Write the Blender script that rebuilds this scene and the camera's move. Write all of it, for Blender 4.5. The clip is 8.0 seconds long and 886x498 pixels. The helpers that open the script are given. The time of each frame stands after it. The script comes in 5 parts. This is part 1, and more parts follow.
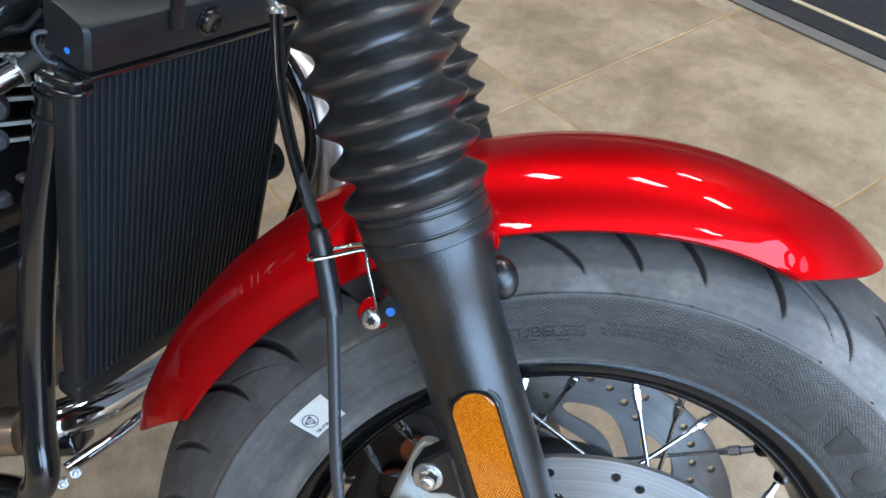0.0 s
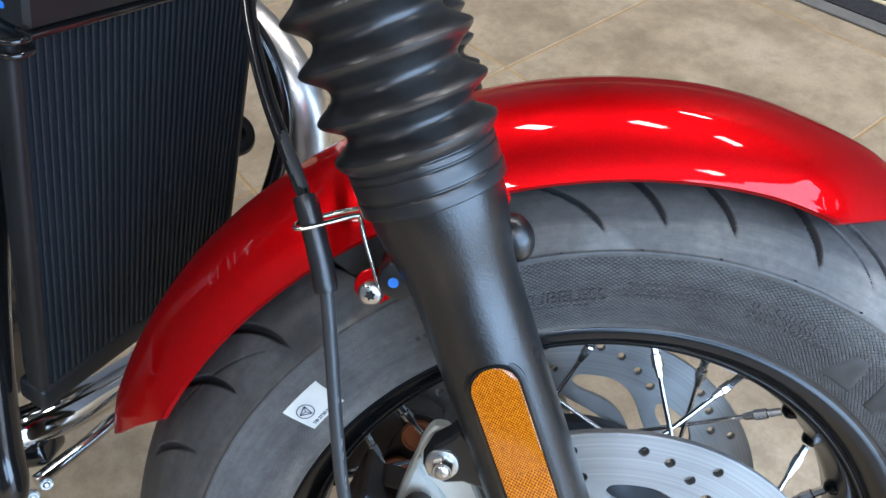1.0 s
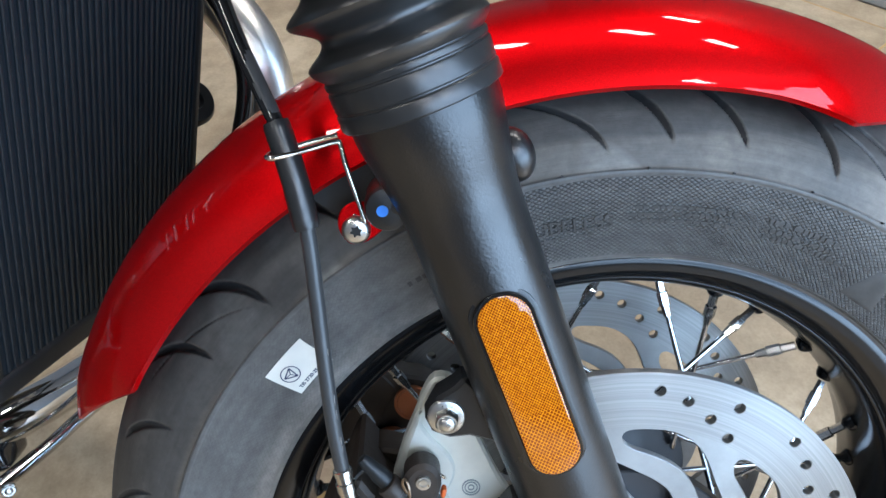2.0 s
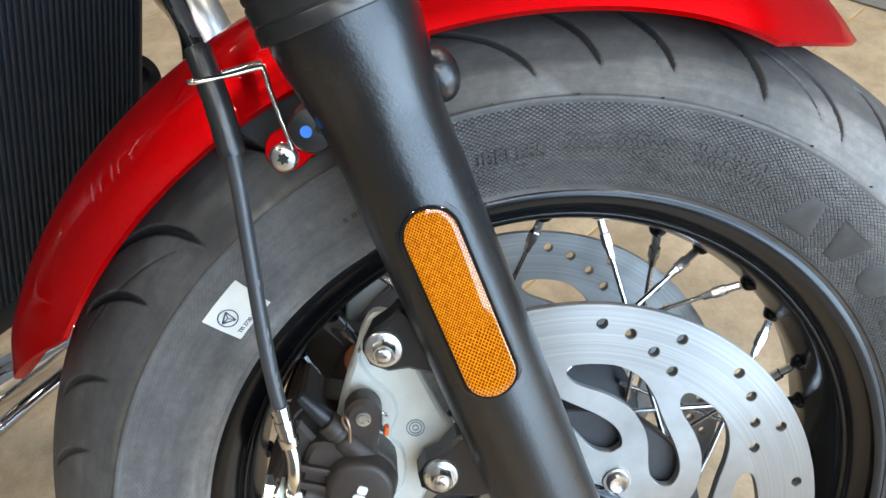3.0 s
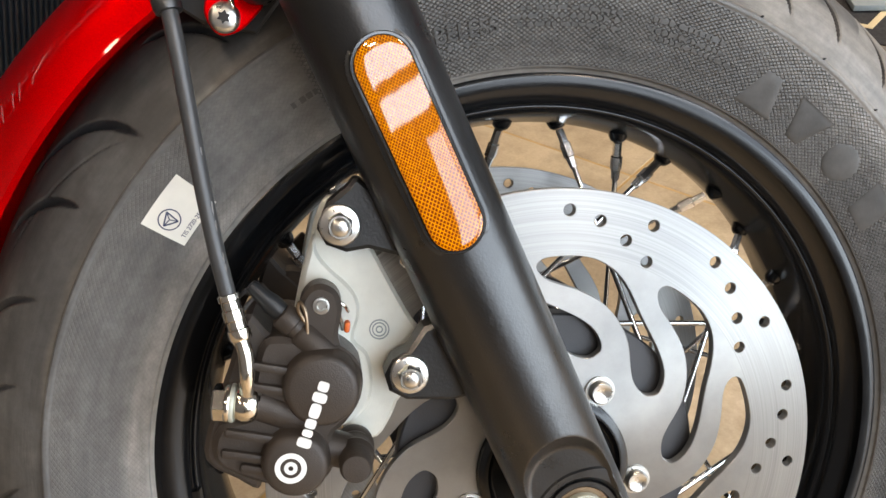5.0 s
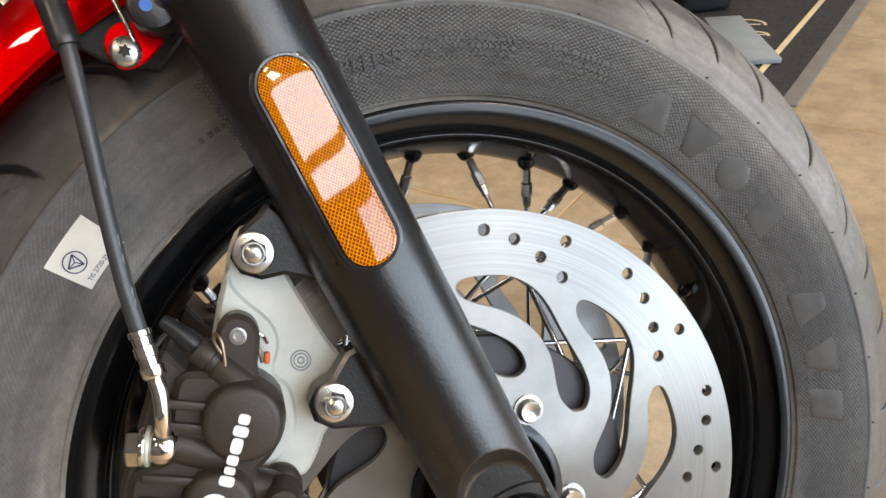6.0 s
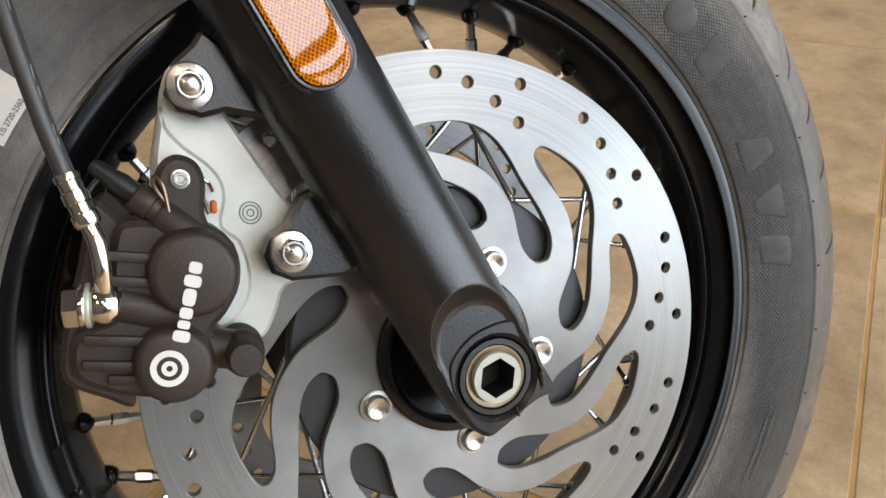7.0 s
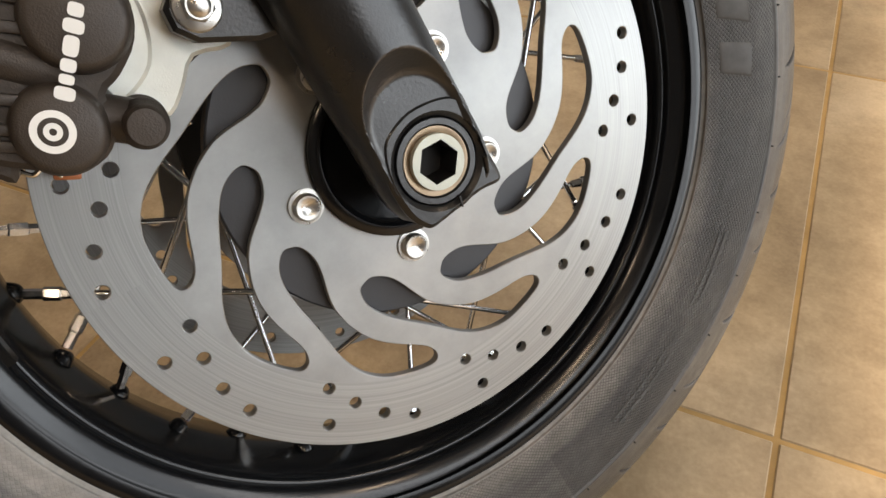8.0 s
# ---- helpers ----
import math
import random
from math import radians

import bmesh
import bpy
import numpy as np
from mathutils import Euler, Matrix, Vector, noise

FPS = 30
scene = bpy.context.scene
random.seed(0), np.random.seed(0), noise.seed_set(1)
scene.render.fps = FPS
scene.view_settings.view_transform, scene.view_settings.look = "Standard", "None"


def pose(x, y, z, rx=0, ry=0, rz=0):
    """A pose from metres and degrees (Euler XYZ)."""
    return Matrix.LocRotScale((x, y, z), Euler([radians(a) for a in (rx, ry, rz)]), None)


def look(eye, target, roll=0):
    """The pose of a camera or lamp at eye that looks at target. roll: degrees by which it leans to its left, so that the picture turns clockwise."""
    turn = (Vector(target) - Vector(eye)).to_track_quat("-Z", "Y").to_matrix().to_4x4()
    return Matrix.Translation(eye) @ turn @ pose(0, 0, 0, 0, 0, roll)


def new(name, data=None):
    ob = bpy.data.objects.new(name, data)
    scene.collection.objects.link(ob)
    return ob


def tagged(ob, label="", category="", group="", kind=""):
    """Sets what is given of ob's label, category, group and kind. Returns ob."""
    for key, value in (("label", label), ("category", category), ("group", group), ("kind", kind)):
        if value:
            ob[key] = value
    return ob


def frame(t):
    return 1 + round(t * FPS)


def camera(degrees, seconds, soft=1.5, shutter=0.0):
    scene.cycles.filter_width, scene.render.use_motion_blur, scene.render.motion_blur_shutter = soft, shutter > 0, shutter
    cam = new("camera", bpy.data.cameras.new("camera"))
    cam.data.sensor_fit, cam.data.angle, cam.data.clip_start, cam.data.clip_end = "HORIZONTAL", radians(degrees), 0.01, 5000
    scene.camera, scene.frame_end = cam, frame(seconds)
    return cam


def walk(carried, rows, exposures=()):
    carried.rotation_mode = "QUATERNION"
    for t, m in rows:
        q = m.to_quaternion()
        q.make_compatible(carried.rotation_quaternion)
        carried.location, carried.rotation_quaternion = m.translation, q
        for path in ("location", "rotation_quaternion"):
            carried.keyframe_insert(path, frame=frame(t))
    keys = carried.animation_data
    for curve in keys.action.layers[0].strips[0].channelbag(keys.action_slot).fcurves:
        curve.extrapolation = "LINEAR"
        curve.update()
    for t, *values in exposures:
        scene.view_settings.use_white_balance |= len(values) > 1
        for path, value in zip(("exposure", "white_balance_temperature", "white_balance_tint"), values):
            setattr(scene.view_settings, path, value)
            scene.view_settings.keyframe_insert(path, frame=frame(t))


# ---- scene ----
# The wheel's own frame: x forward, y away from the viewer, z up, axle at the origin.
# WHEEL lays that frame into the world: the bike leans on its stand and the bars are turned.
WHEEL = Matrix(((0.99156, 0.05669, -0.11663, 0), (0.0, 0.89937, 0.43719, 0), (0.12968, -0.4335, 0.89177, 0.2948), (0, 0, 0, 1)))

cam = camera(62.14, 8.0, soft=1.5)
PATH = [  # seconds, eye in the wheel's frame, yaw, pitch, roll
    (0.0, 0.0139, -0.4712, 0.4353, 6.95, -18.02, -9.87),
    (0.5, 0.0043, -0.4480, 0.4205, 5.95, -18.89, -10.85),
    (1.0, -0.0108, -0.4325, 0.4134, 4.77, -19.69, -12.26),
    (1.2, -0.0156, -0.4244, 0.4072, 3.96, -20.06, -12.78),
    (2.3, -0.0358, -0.4086, 0.3602, 1.46, -20.04, -15.55),
    (2.5, -0.0299, -0.4165, 0.3491, 0.90, -19.90, -15.77),
    (3.0, -0.0218, -0.4235, 0.3272, 0.17, -19.41, -16.13),
    (3.5, -0.0286, -0.4192, 0.2935, -0.66, -18.76, -16.46),
    (4.0, -0.0372, -0.4176, 0.2532, -1.85, -17.11, -16.98),
    (5.3, -0.0553, -0.4366, 0.2166, -7.21, -11.37, -18.43),
    (5.5, -0.0556, -0.4398, 0.2095, -8.82, -9.95, -18.84),
    (6.0, -0.0570, -0.4369, 0.1999, -12.46, -9.87, -20.50),
    (6.5, -0.0785, -0.4222, 0.1850, -15.66, -12.16, -22.04),
    (7.0, -0.0903, -0.4169, 0.1538, -16.95, -15.55, -23.26),
    (7.5, -0.0965, -0.4131, 0.1191, -17.65, -19.67, -23.77),
    (8.0, -0.1007, -0.3968, 0.0953, -17.45, -24.24, -23.70),
]


def eye_pose(x, y, z, yaw, pitch, roll):
    turn = pose(0, 0, 0, 0, 0, yaw) @ pose(0, 0, 0, 90 + pitch) @ pose(0, 0, 0, 0, 0, roll)
    return WHEEL @ Matrix.Translation((x, y, z)) @ turn


walk(cam, [(r[0], eye_pose(*r[1:])) for r in PATH],
     exposures=[(0.0, 0.28, 5450, 11), (1.2, 0.31, 5450, 11), (2.5, 0.40, 5750, 9), (3.5, 0.54, 6350, 10), (4.2, 0.42, 6800, 15), (5.3, 0.31, 7500, 17), (6.5, 0.09, 7200, 16), (8.0, -0.24, 8300, 19)])

# ---- world and lights ----
world = bpy.data.worlds.new("world")
scene.world = world
world.use_nodes = True
wn = world.node_tree
sky = wn.nodes.new("ShaderNodeTexSky")
sky.sky_type, sky.sun_disc = "NISHITA", False
sky.sun_elevation, sky.sun_rotation = radians(43), radians(131)
wn.nodes["Background"].inputs["Strength"].default_value = 0.10
wn.links.new(sky.outputs["Color"], wn.nodes["Background"].inputs["Color"])

GRID = radians(-57.4)           # direction of the tile rows
TILE = 0.5945
GE = Vector((math.cos(GRID), math.sin(GRID), 0))
GG = Vector((-math.sin(GRID), math.cos(GRID), 0))
OFF_E, OFF_G = 0.2974, 0.1043
ROOM = 4.756                      # half width of the showroom
ROOM_H = 4.7


def area(name, m, sx, sy, watts, colour):
    lamp = bpy.data.lights.new(name, "AREA")
    lamp.shape, lamp.size, lamp.size_y, lamp.energy, lamp.color = "RECTANGLE", sx, sy, watts, colour
    ob = new(name, lamp)
    ob.matrix_world = m
    return ob


# the sun falls steeply through the shop window on the floor in front of it
sun = bpy.data.lights.new("sun", "SUN")
sun.energy, sun.angle, sun.color = 4.8, radians(0.6), (1.0, 0.95, 0.88)
sun_ob = new("sun", sun)
sun_ob.matrix_world = look(GE * 5 + GG * 1.5 + Vector((0, 0, 4.9)), Vector((0, 0, 0)))

# daylight through four windows in the wall behind the viewer: (middle along the wall, width, sill, head)
SHOP_WINDOW, FAN_WINDOW, SIDE_WINDOW, HIGH_WINDOW = (1.8, 5.2, 0.03, 1.85), (1.8, 5.2, 1.93, 2.92), (-1.55, 1.3, 0.9, 2.92), (0.1, 6.6, 3.02, 4.5)


def window_light(name, mid, wide, sill, head, watts, colour):
    place = GE * (ROOM + 0.04) + GG * mid + Vector((0, 0, (sill + head) / 2))
    return area(name, look(place, place - GE), wide - 0.1, head - sill - 0.1, watts, colour)


window_light("shop_window_daylight", *SHOP_WINDOW, 200, (0.60, 0.80, 1.0))
window_light("fan_window_daylight", *FAN_WINDOW, 45, (0.55, 0.77, 1.0))
window_light("side_window_daylight", *SIDE_WINDOW, 40, (0.66, 0.83, 1.0))
window_light("high_window_daylight", *HIGH_WINDOW, 245, (0.66, 0.83, 1.0))

# ---- materials ----


def material(name, colour, rough=0.5, metal=0.0, coat=0.0, spec=0.5):
    m = bpy.data.materials.new(name)
    m.use_nodes = True
    b = m.node_tree.nodes["Principled BSDF"]
    b.inputs["Base Color"].default_value = (*colour, 1)
    b.inputs["Roughness"].default_value = rough
    b.inputs["Metallic"].default_value = metal
    b.inputs["Coat Weight"].default_value = coat
    b.inputs["Coat Roughness"].default_value = 0.04
    b.inputs["Specular IOR Level"].default_value = spec
    return m


def node(m, kind, **values):
    n = m.node_tree.nodes.new(kind)
    for key, value in values.items():
        if key in n.inputs:
            n.inputs[key].default_value = value
    return n


def link(m, a, b):
    m.node_tree.links.new(a, b)


def bsdf(m):
    return m.node_tree.nodes["Principled BSDF"]


def coords(m, scale=(1, 1, 1), which="Object"):
    tc = node(m, "ShaderNodeTexCoord")
    mp = node(m, "ShaderNodeMapping")
    mp.inputs["Scale"].default_value = scale
    link(m, tc.outputs[which], mp.inputs["Vector"])
    return mp.outputs["Vector"]


def noise_tex(m, scale, detail=4.0, rough=0.6, vec=None):
    n = node(m, "ShaderNodeTexNoise", Scale=scale, Detail=detail, Roughness=rough)
    link(m, vec if vec is not None else coords(m), n.inputs["Vector"])
    return n.outputs["Fac"]


def ramp(m, fac, stops):
    r = node(m, "ShaderNodeValToRGB")
    el = r.color_ramp.elements
    while len(el) < len(stops):
        el.new(0.5)
    for e, (p, c) in zip(el, stops):
        e.position = p
        e.color = (*c, 1) if len(c) == 3 else c
    link(m, fac, r.inputs["Fac"])
    return r.outputs["Color"]


def math_node(m, op, a, b=None, c=None):
    n = node(m, "ShaderNodeMath")
    n.operation = op
    for i, v in enumerate((a, b, c)):
        if v is None:
            continue
        if isinstance(v, (int, float)):
            n.inputs[i].default_value = v
        else:
            link(m, v, n.inputs[i])
    return n.outputs[0]


def mix_col(m, fac, a, b, mode="MIX"):
    n = node(m, "ShaderNodeMix")
    n.data_type, n.blend_type = "RGBA", mode
    for sock, v in ((n.inputs["Factor"], fac), (n.inputs[6], a), (n.inputs[7], b)):
        if isinstance(v, (int, float)):
            sock.default_value = v
        elif isinstance(v, tuple):
            sock.default_value = (*v, 1)
        else:
            link(m, v, sock)
    return n.outputs[2]


def bump(m, height, strength=0.3, distance=0.001, under=None):
    n = node(m, "ShaderNodeBump", Strength=strength, Distance=distance)
    link(m, height, n.inputs["Height"])
    if under is not None:
        link(m, under, n.inputs["Normal"])
    link(m, n.outputs["Normal"], bsdf(m).inputs["Normal"])
    return n.outputs["Normal"]


def grainy(name, colour, rough, metal=0.0, coat=0.0, grain=900.0, strength=0.15, vary=0.12, patches=14.0, spec=0.5):
    """Paint, plastic or cast metal with fine relief and uneven gloss."""
    m = material(name, colour, rough, metal, coat, spec)
    big, fine = noise_tex(m, patches, 5), noise_tex(m, grain, 2)
    lo, hi = tuple(c * (1 - vary) for c in colour), tuple(min(1, c * (1 + vary)) for c in colour)
    link(m, ramp(m, big, [(0.3, lo), (0.7, hi)]), bsdf(m).inputs["Base Color"])
    r = ramp(m, noise_tex(m, patches * 2.3, 6), [(0.3, (rough * 0.85,) * 3), (0.75, (min(1, rough * 1.2),) * 3)])
    link(m, r, bsdf(m).inputs["Roughness"])
    if strength:
        bump(m, fine, strength, 0.0004)
    return m


def polar(m):
    """Radius and angle about the axle, from object coordinates."""
    tc = node(m, "ShaderNodeTexCoord")
    s = node(m, "ShaderNodeSeparateXYZ")
    link(m, tc.outputs["Object"], s.inputs[0])
    x, y, z = s.outputs
    rr = math_node(m, "SQRT", math_node(m, "ADD", math_node(m, "MULTIPLY", x, x), math_node(m, "MULTIPLY", z, z)))
    return rr, math_node(m, "ARCTAN2", z, x), y


RED = material("candy_red_paint", (0.62, 0.002, 0.003), 0.42, 0.8, 0.75, 0.0)
bsdf(RED).inputs["Coat IOR"].default_value = 1.36
bsdf(RED).inputs["Specular Tint"].default_value = (1.0, 0.02, 0.02, 1)
flake = noise_tex(RED, 2600, 1)
link(RED, ramp(RED, flake, [(0.35, (0.47, 0.0010, 0.002)), (0.65, (0.70, 0.0015, 0.003))]), bsdf(RED).inputs["Base Color"])
link(RED, ramp(RED, noise_tex(RED, 30, 4), [(0.3, (0.008,) * 3), (0.7, (0.022,) * 3)]), bsdf(RED).inputs["Coat Roughness"])
FORK = grainy("satin_black_fork_paint", (0.0055, 0.0057, 0.0062), 0.31, 0.0, 0.0, 650, 0.30, 0.1, 20, 0.76)
GAITER = grainy("black_rubber_gaiter", (0.016, 0.0157, 0.0155), 0.33, 0, 0, 500, 0.06, 0.15, 70, 0.75)
BLACK = grainy("satin_black_rim", (0.003, 0.0036, 0.0045), 0.21, 0, 0.05, 900, 0.02, 0.1, 18, 0.42)
BLACK_TUBE = grainy("gloss_black_frame_paint", (0.008, 0.008, 0.008), 0.16, 0, 0.5, 900, 0.02, 0.1, 18)
BLACK_PLASTIC = grainy("black_plastic", (0.011, 0.012, 0.013), 0.42, 0, 0, 1600, 0.2, 0.12, 14, 0.4)
BLACK_MATT = grainy("matt_black_metal", (0.012, 0.012, 0.013), 0.55, 0.1, 0, 900, 0.2)
HUB = grainy("dark_grey_hub_paint", (0.045, 0.047, 0.052), 0.42, 0.3, 0, 1200, 0.2)
CALIPER = grainy("bronze_grey_cast_caliper", (0.038, 0.029, 0.023), 0.48, 0.2, 0, 1300, 0.45, 0.15, 40)
BRACKET = grainy("silver_cast_bracket", (0.68, 0.70, 0.65), 0.36, 0.35, 0, 1400, 0.2, 0.08, 50)
STEEL = grainy("zinc_plated_steel", (0.60, 0.59, 0.56), 0.30, 1.0, 0, 900, 0.05, 0.1, 120)
NICKEL = grainy("nickel_plated_fitting", (0.68, 0.63, 0.55), 0.17, 1.0, 0, 900, 0.04, 0.12, 90)
BRONZE = grainy("heat_tinted_pipe", (0.30, 0.22, 0.15), 0.34, 0.9, 0, 900, 0.1, 0.35, 25)
CHROME = grainy("polished_chrome", (0.74, 0.74, 0.74), 0.07, 1.0, 0, 600, 0.01, 0.06, 40)
BRUSHED = grainy("brushed_header_steel", (0.74, 0.72, 0.68), 0.36, 1.0, 0, 900, 0.1, 0.08, 60)
SPOKE = grainy("bright_spoke_steel", (0.74, 0.75, 0.76), 0.2, 1.0, 0, 900, 0.03, 0.1, 120)
CREAM = grainy("pale_zinc_axle", (0.46, 0.48, 0.42), 0.4, 0.3, 0, 900, 0.1)
WHITE = grainy("white_print", (0.74, 0.74, 0.72), 0.5, 0, 0, 900, 0.0, 0.05)
LABEL = grainy("white_paper_label", (0.70, 0.69, 0.63), 0.55, 0, 0, 900, 0.05, 0.06, 60)
INK = material("dark_blue_ink", (0.03, 0.04, 0.09), 0.6)
BLUE = material("blue_paint_dot", (0.05, 0.22, 0.75), 0.5)
FIN = grainy("blue_black_radiator_core", (0.011, 0.016, 0.021), 0.42, 0.0, 0, 900, 0.1, 0.12, 14, 0.35)
TERRACOTTA = grainy("terracotta_phenolic", (0.42, 0.13, 0.045), 0.5, 0, 0, 900, 0.1, 0.15, 40)
ORANGE = material("orange_seal", (0.7, 0.13, 0.02), 0.5)
HOSE = grainy("black_rubber_hose", (0.045, 0.046, 0.047), 0.34, 0, 0, 700, 0.08)
FAINT = grainy("faint_grey_print", (0.20, 0.20, 0.20), 0.6, 0, 0, 900, 0.0)
GREYPLATE = grainy("grey_blue_painted_plate", (0.24, 0.28, 0.29), 0.45, 0, 0, 700, 0.05)

# brake disc: machined steel with turned rings on the swept band
DISC = material("machined_disc_steel", (0.60, 0.60, 0.59), 0.3, 0.82)
rr, ang, yy = polar(DISC)
rings = node(DISC, "ShaderNodeTexNoise", Scale=1.0, Detail=5.0, Roughness=0.7)
cv = node(DISC, "ShaderNodeCombineXYZ")
link(DISC, math_node(DISC, "MULTIPLY", rr, 900.0), cv.inputs[0])
link(DISC, math_node(DISC, "MULTIPLY", ang, 0.35), cv.inputs[1])
link(DISC, cv.outputs[0], rings.inputs["Vector"])
band = math_node(DISC, "MULTIPLY", math_node(DISC, "GREATER_THAN", rr, 0.1205), math_node(DISC, "LESS_THAN", rr, 0.1535))
blot = noise_tex(DISC, 26, 6, 0.65)
ringcol = ramp(DISC, rings.outputs["Fac"], [(0.34, (0.255, 0.255, 0.25)), (0.60, (0.355, 0.355, 0.345))])
plain = ramp(DISC, blot, [(0.3, (0.268, 0.268, 0.263)), (0.7, (0.370, 0.370, 0.360))])
link(DISC, mix_col(DISC, band, plain, ringcol), bsdf(DISC).inputs["Base Color"])
link(DISC, mix_col(DISC, band, ramp(DISC, blot, [(0.3, (0.33,) * 3), (0.75, (0.42,) * 3)]),
                   ramp(DISC, rings.outputs["Fac"], [(0.30, (0.30,) * 3), (0.70, (0.40,) * 3)])), bsdf(DISC).inputs["Roughness"])
bsdf(DISC).inputs["Anisotropic"].default_value = 0.85
bsdf(DISC).inputs["Anisotropic Rotation"].default_value = 0.25
turned = node(DISC, "ShaderNodeTangent")
turned.direction_type, turned.axis = "RADIAL", "Y"
link(DISC, turned.outputs[0], bsdf(DISC).inputs["Tangent"])
bump(DISC, math_node(DISC, "MULTIPLY", rings.outputs["Fac"], band), 0.05, 0.0002)

# tyre: dusty rubber, diamond hatching on the side wall
RUBBER = material("dusty_tyre_rubber", (0.035, 0.035, 0.036), 0.62)
rr, ang, yy = polar(RUBBER)
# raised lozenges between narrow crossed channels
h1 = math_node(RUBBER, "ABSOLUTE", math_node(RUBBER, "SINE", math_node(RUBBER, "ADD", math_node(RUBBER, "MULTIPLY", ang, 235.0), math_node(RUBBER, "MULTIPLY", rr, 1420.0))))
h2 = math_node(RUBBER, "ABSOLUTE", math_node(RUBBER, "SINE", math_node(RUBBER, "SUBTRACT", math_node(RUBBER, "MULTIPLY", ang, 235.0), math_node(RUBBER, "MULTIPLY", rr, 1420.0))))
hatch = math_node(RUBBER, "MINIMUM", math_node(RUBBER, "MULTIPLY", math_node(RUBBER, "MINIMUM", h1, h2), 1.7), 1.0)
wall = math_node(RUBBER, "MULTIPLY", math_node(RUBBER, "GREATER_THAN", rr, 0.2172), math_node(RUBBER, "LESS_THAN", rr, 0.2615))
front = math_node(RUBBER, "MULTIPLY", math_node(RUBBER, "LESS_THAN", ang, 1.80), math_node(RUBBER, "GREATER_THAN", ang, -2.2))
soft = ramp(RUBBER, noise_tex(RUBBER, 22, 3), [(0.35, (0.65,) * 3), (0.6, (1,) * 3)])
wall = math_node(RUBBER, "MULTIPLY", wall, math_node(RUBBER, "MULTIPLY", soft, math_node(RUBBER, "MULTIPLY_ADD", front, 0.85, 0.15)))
patchy = noise_tex(RUBBER, 9, 6, 0.65)
dust = ramp(RUBBER, patchy, [(0.34, (0.042, 0.042, 0.042)), (0.55, (0.072, 0.071, 0.069)), (0.72, (0.115, 0.113, 0.109))])
shoulder = math_node(RUBBER, "GREATER_THAN", rr, 0.2655)
# tread is browner: the warm floor's reflection is put into its colour
dust = mix_col(RUBBER, shoulder, dust, ramp(RUBBER, patchy, [(0.34, (0.056, 0.049, 0.041)), (0.55, (0.096, 0.084, 0.069)), (0.72, (0.175, 0.156, 0.130))]))
rubbed = ramp(RUBBER, noise_tex(RUBBER, 13, 2, 0.45), [(0.60, (0, 0, 0)), (0.64, (1, 1, 1))])
dust = mix_col(RUBBER, math_node(RUBBER, "MULTIPLY", rubbed, math_node(RUBBER, "MULTIPLY", shoulder, 0.5)), dust, (0.20, 0.19, 0.17))
# unevenly paler over the front of the tread and the upper wall
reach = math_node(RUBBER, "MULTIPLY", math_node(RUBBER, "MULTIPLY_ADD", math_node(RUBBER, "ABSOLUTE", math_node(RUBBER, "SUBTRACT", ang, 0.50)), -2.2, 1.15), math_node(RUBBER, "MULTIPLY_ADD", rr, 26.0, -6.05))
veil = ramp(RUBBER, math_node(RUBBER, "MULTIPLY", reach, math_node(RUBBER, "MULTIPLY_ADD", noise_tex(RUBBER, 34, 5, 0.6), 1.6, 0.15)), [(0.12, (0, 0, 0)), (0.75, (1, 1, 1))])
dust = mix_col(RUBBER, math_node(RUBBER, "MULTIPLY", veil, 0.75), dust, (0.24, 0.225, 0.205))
# upper wall's sheen put into its colour; a darker crown with an uneven edge
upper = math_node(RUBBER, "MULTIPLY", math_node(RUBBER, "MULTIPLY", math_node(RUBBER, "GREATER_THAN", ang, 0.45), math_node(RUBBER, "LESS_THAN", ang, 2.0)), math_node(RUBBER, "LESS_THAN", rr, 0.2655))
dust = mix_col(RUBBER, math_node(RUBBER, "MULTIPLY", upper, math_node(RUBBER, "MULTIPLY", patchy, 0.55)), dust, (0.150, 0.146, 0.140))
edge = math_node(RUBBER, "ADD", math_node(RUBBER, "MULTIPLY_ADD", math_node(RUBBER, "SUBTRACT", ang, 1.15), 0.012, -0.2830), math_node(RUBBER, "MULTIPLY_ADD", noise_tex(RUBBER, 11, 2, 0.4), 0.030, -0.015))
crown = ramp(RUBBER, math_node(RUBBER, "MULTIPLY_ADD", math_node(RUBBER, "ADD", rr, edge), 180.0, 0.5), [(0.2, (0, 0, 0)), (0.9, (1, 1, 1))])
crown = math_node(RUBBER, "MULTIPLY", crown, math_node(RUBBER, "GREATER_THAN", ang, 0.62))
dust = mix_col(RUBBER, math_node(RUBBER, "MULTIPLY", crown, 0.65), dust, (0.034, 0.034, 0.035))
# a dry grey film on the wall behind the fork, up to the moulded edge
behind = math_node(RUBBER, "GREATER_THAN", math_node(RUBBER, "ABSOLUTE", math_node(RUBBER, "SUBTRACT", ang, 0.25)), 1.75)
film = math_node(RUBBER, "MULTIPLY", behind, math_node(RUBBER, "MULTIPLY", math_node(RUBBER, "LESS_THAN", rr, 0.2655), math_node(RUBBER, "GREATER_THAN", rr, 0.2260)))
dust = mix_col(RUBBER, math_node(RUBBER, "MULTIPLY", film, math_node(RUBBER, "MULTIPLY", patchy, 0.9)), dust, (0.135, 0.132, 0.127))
fine = ramp(RUBBER, noise_tex(RUBBER, 160, 4, 0.7), [(0.3, (0.8,) * 3), (0.7, (1.15,) * 3)])
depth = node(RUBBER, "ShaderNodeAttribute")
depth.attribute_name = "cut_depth"
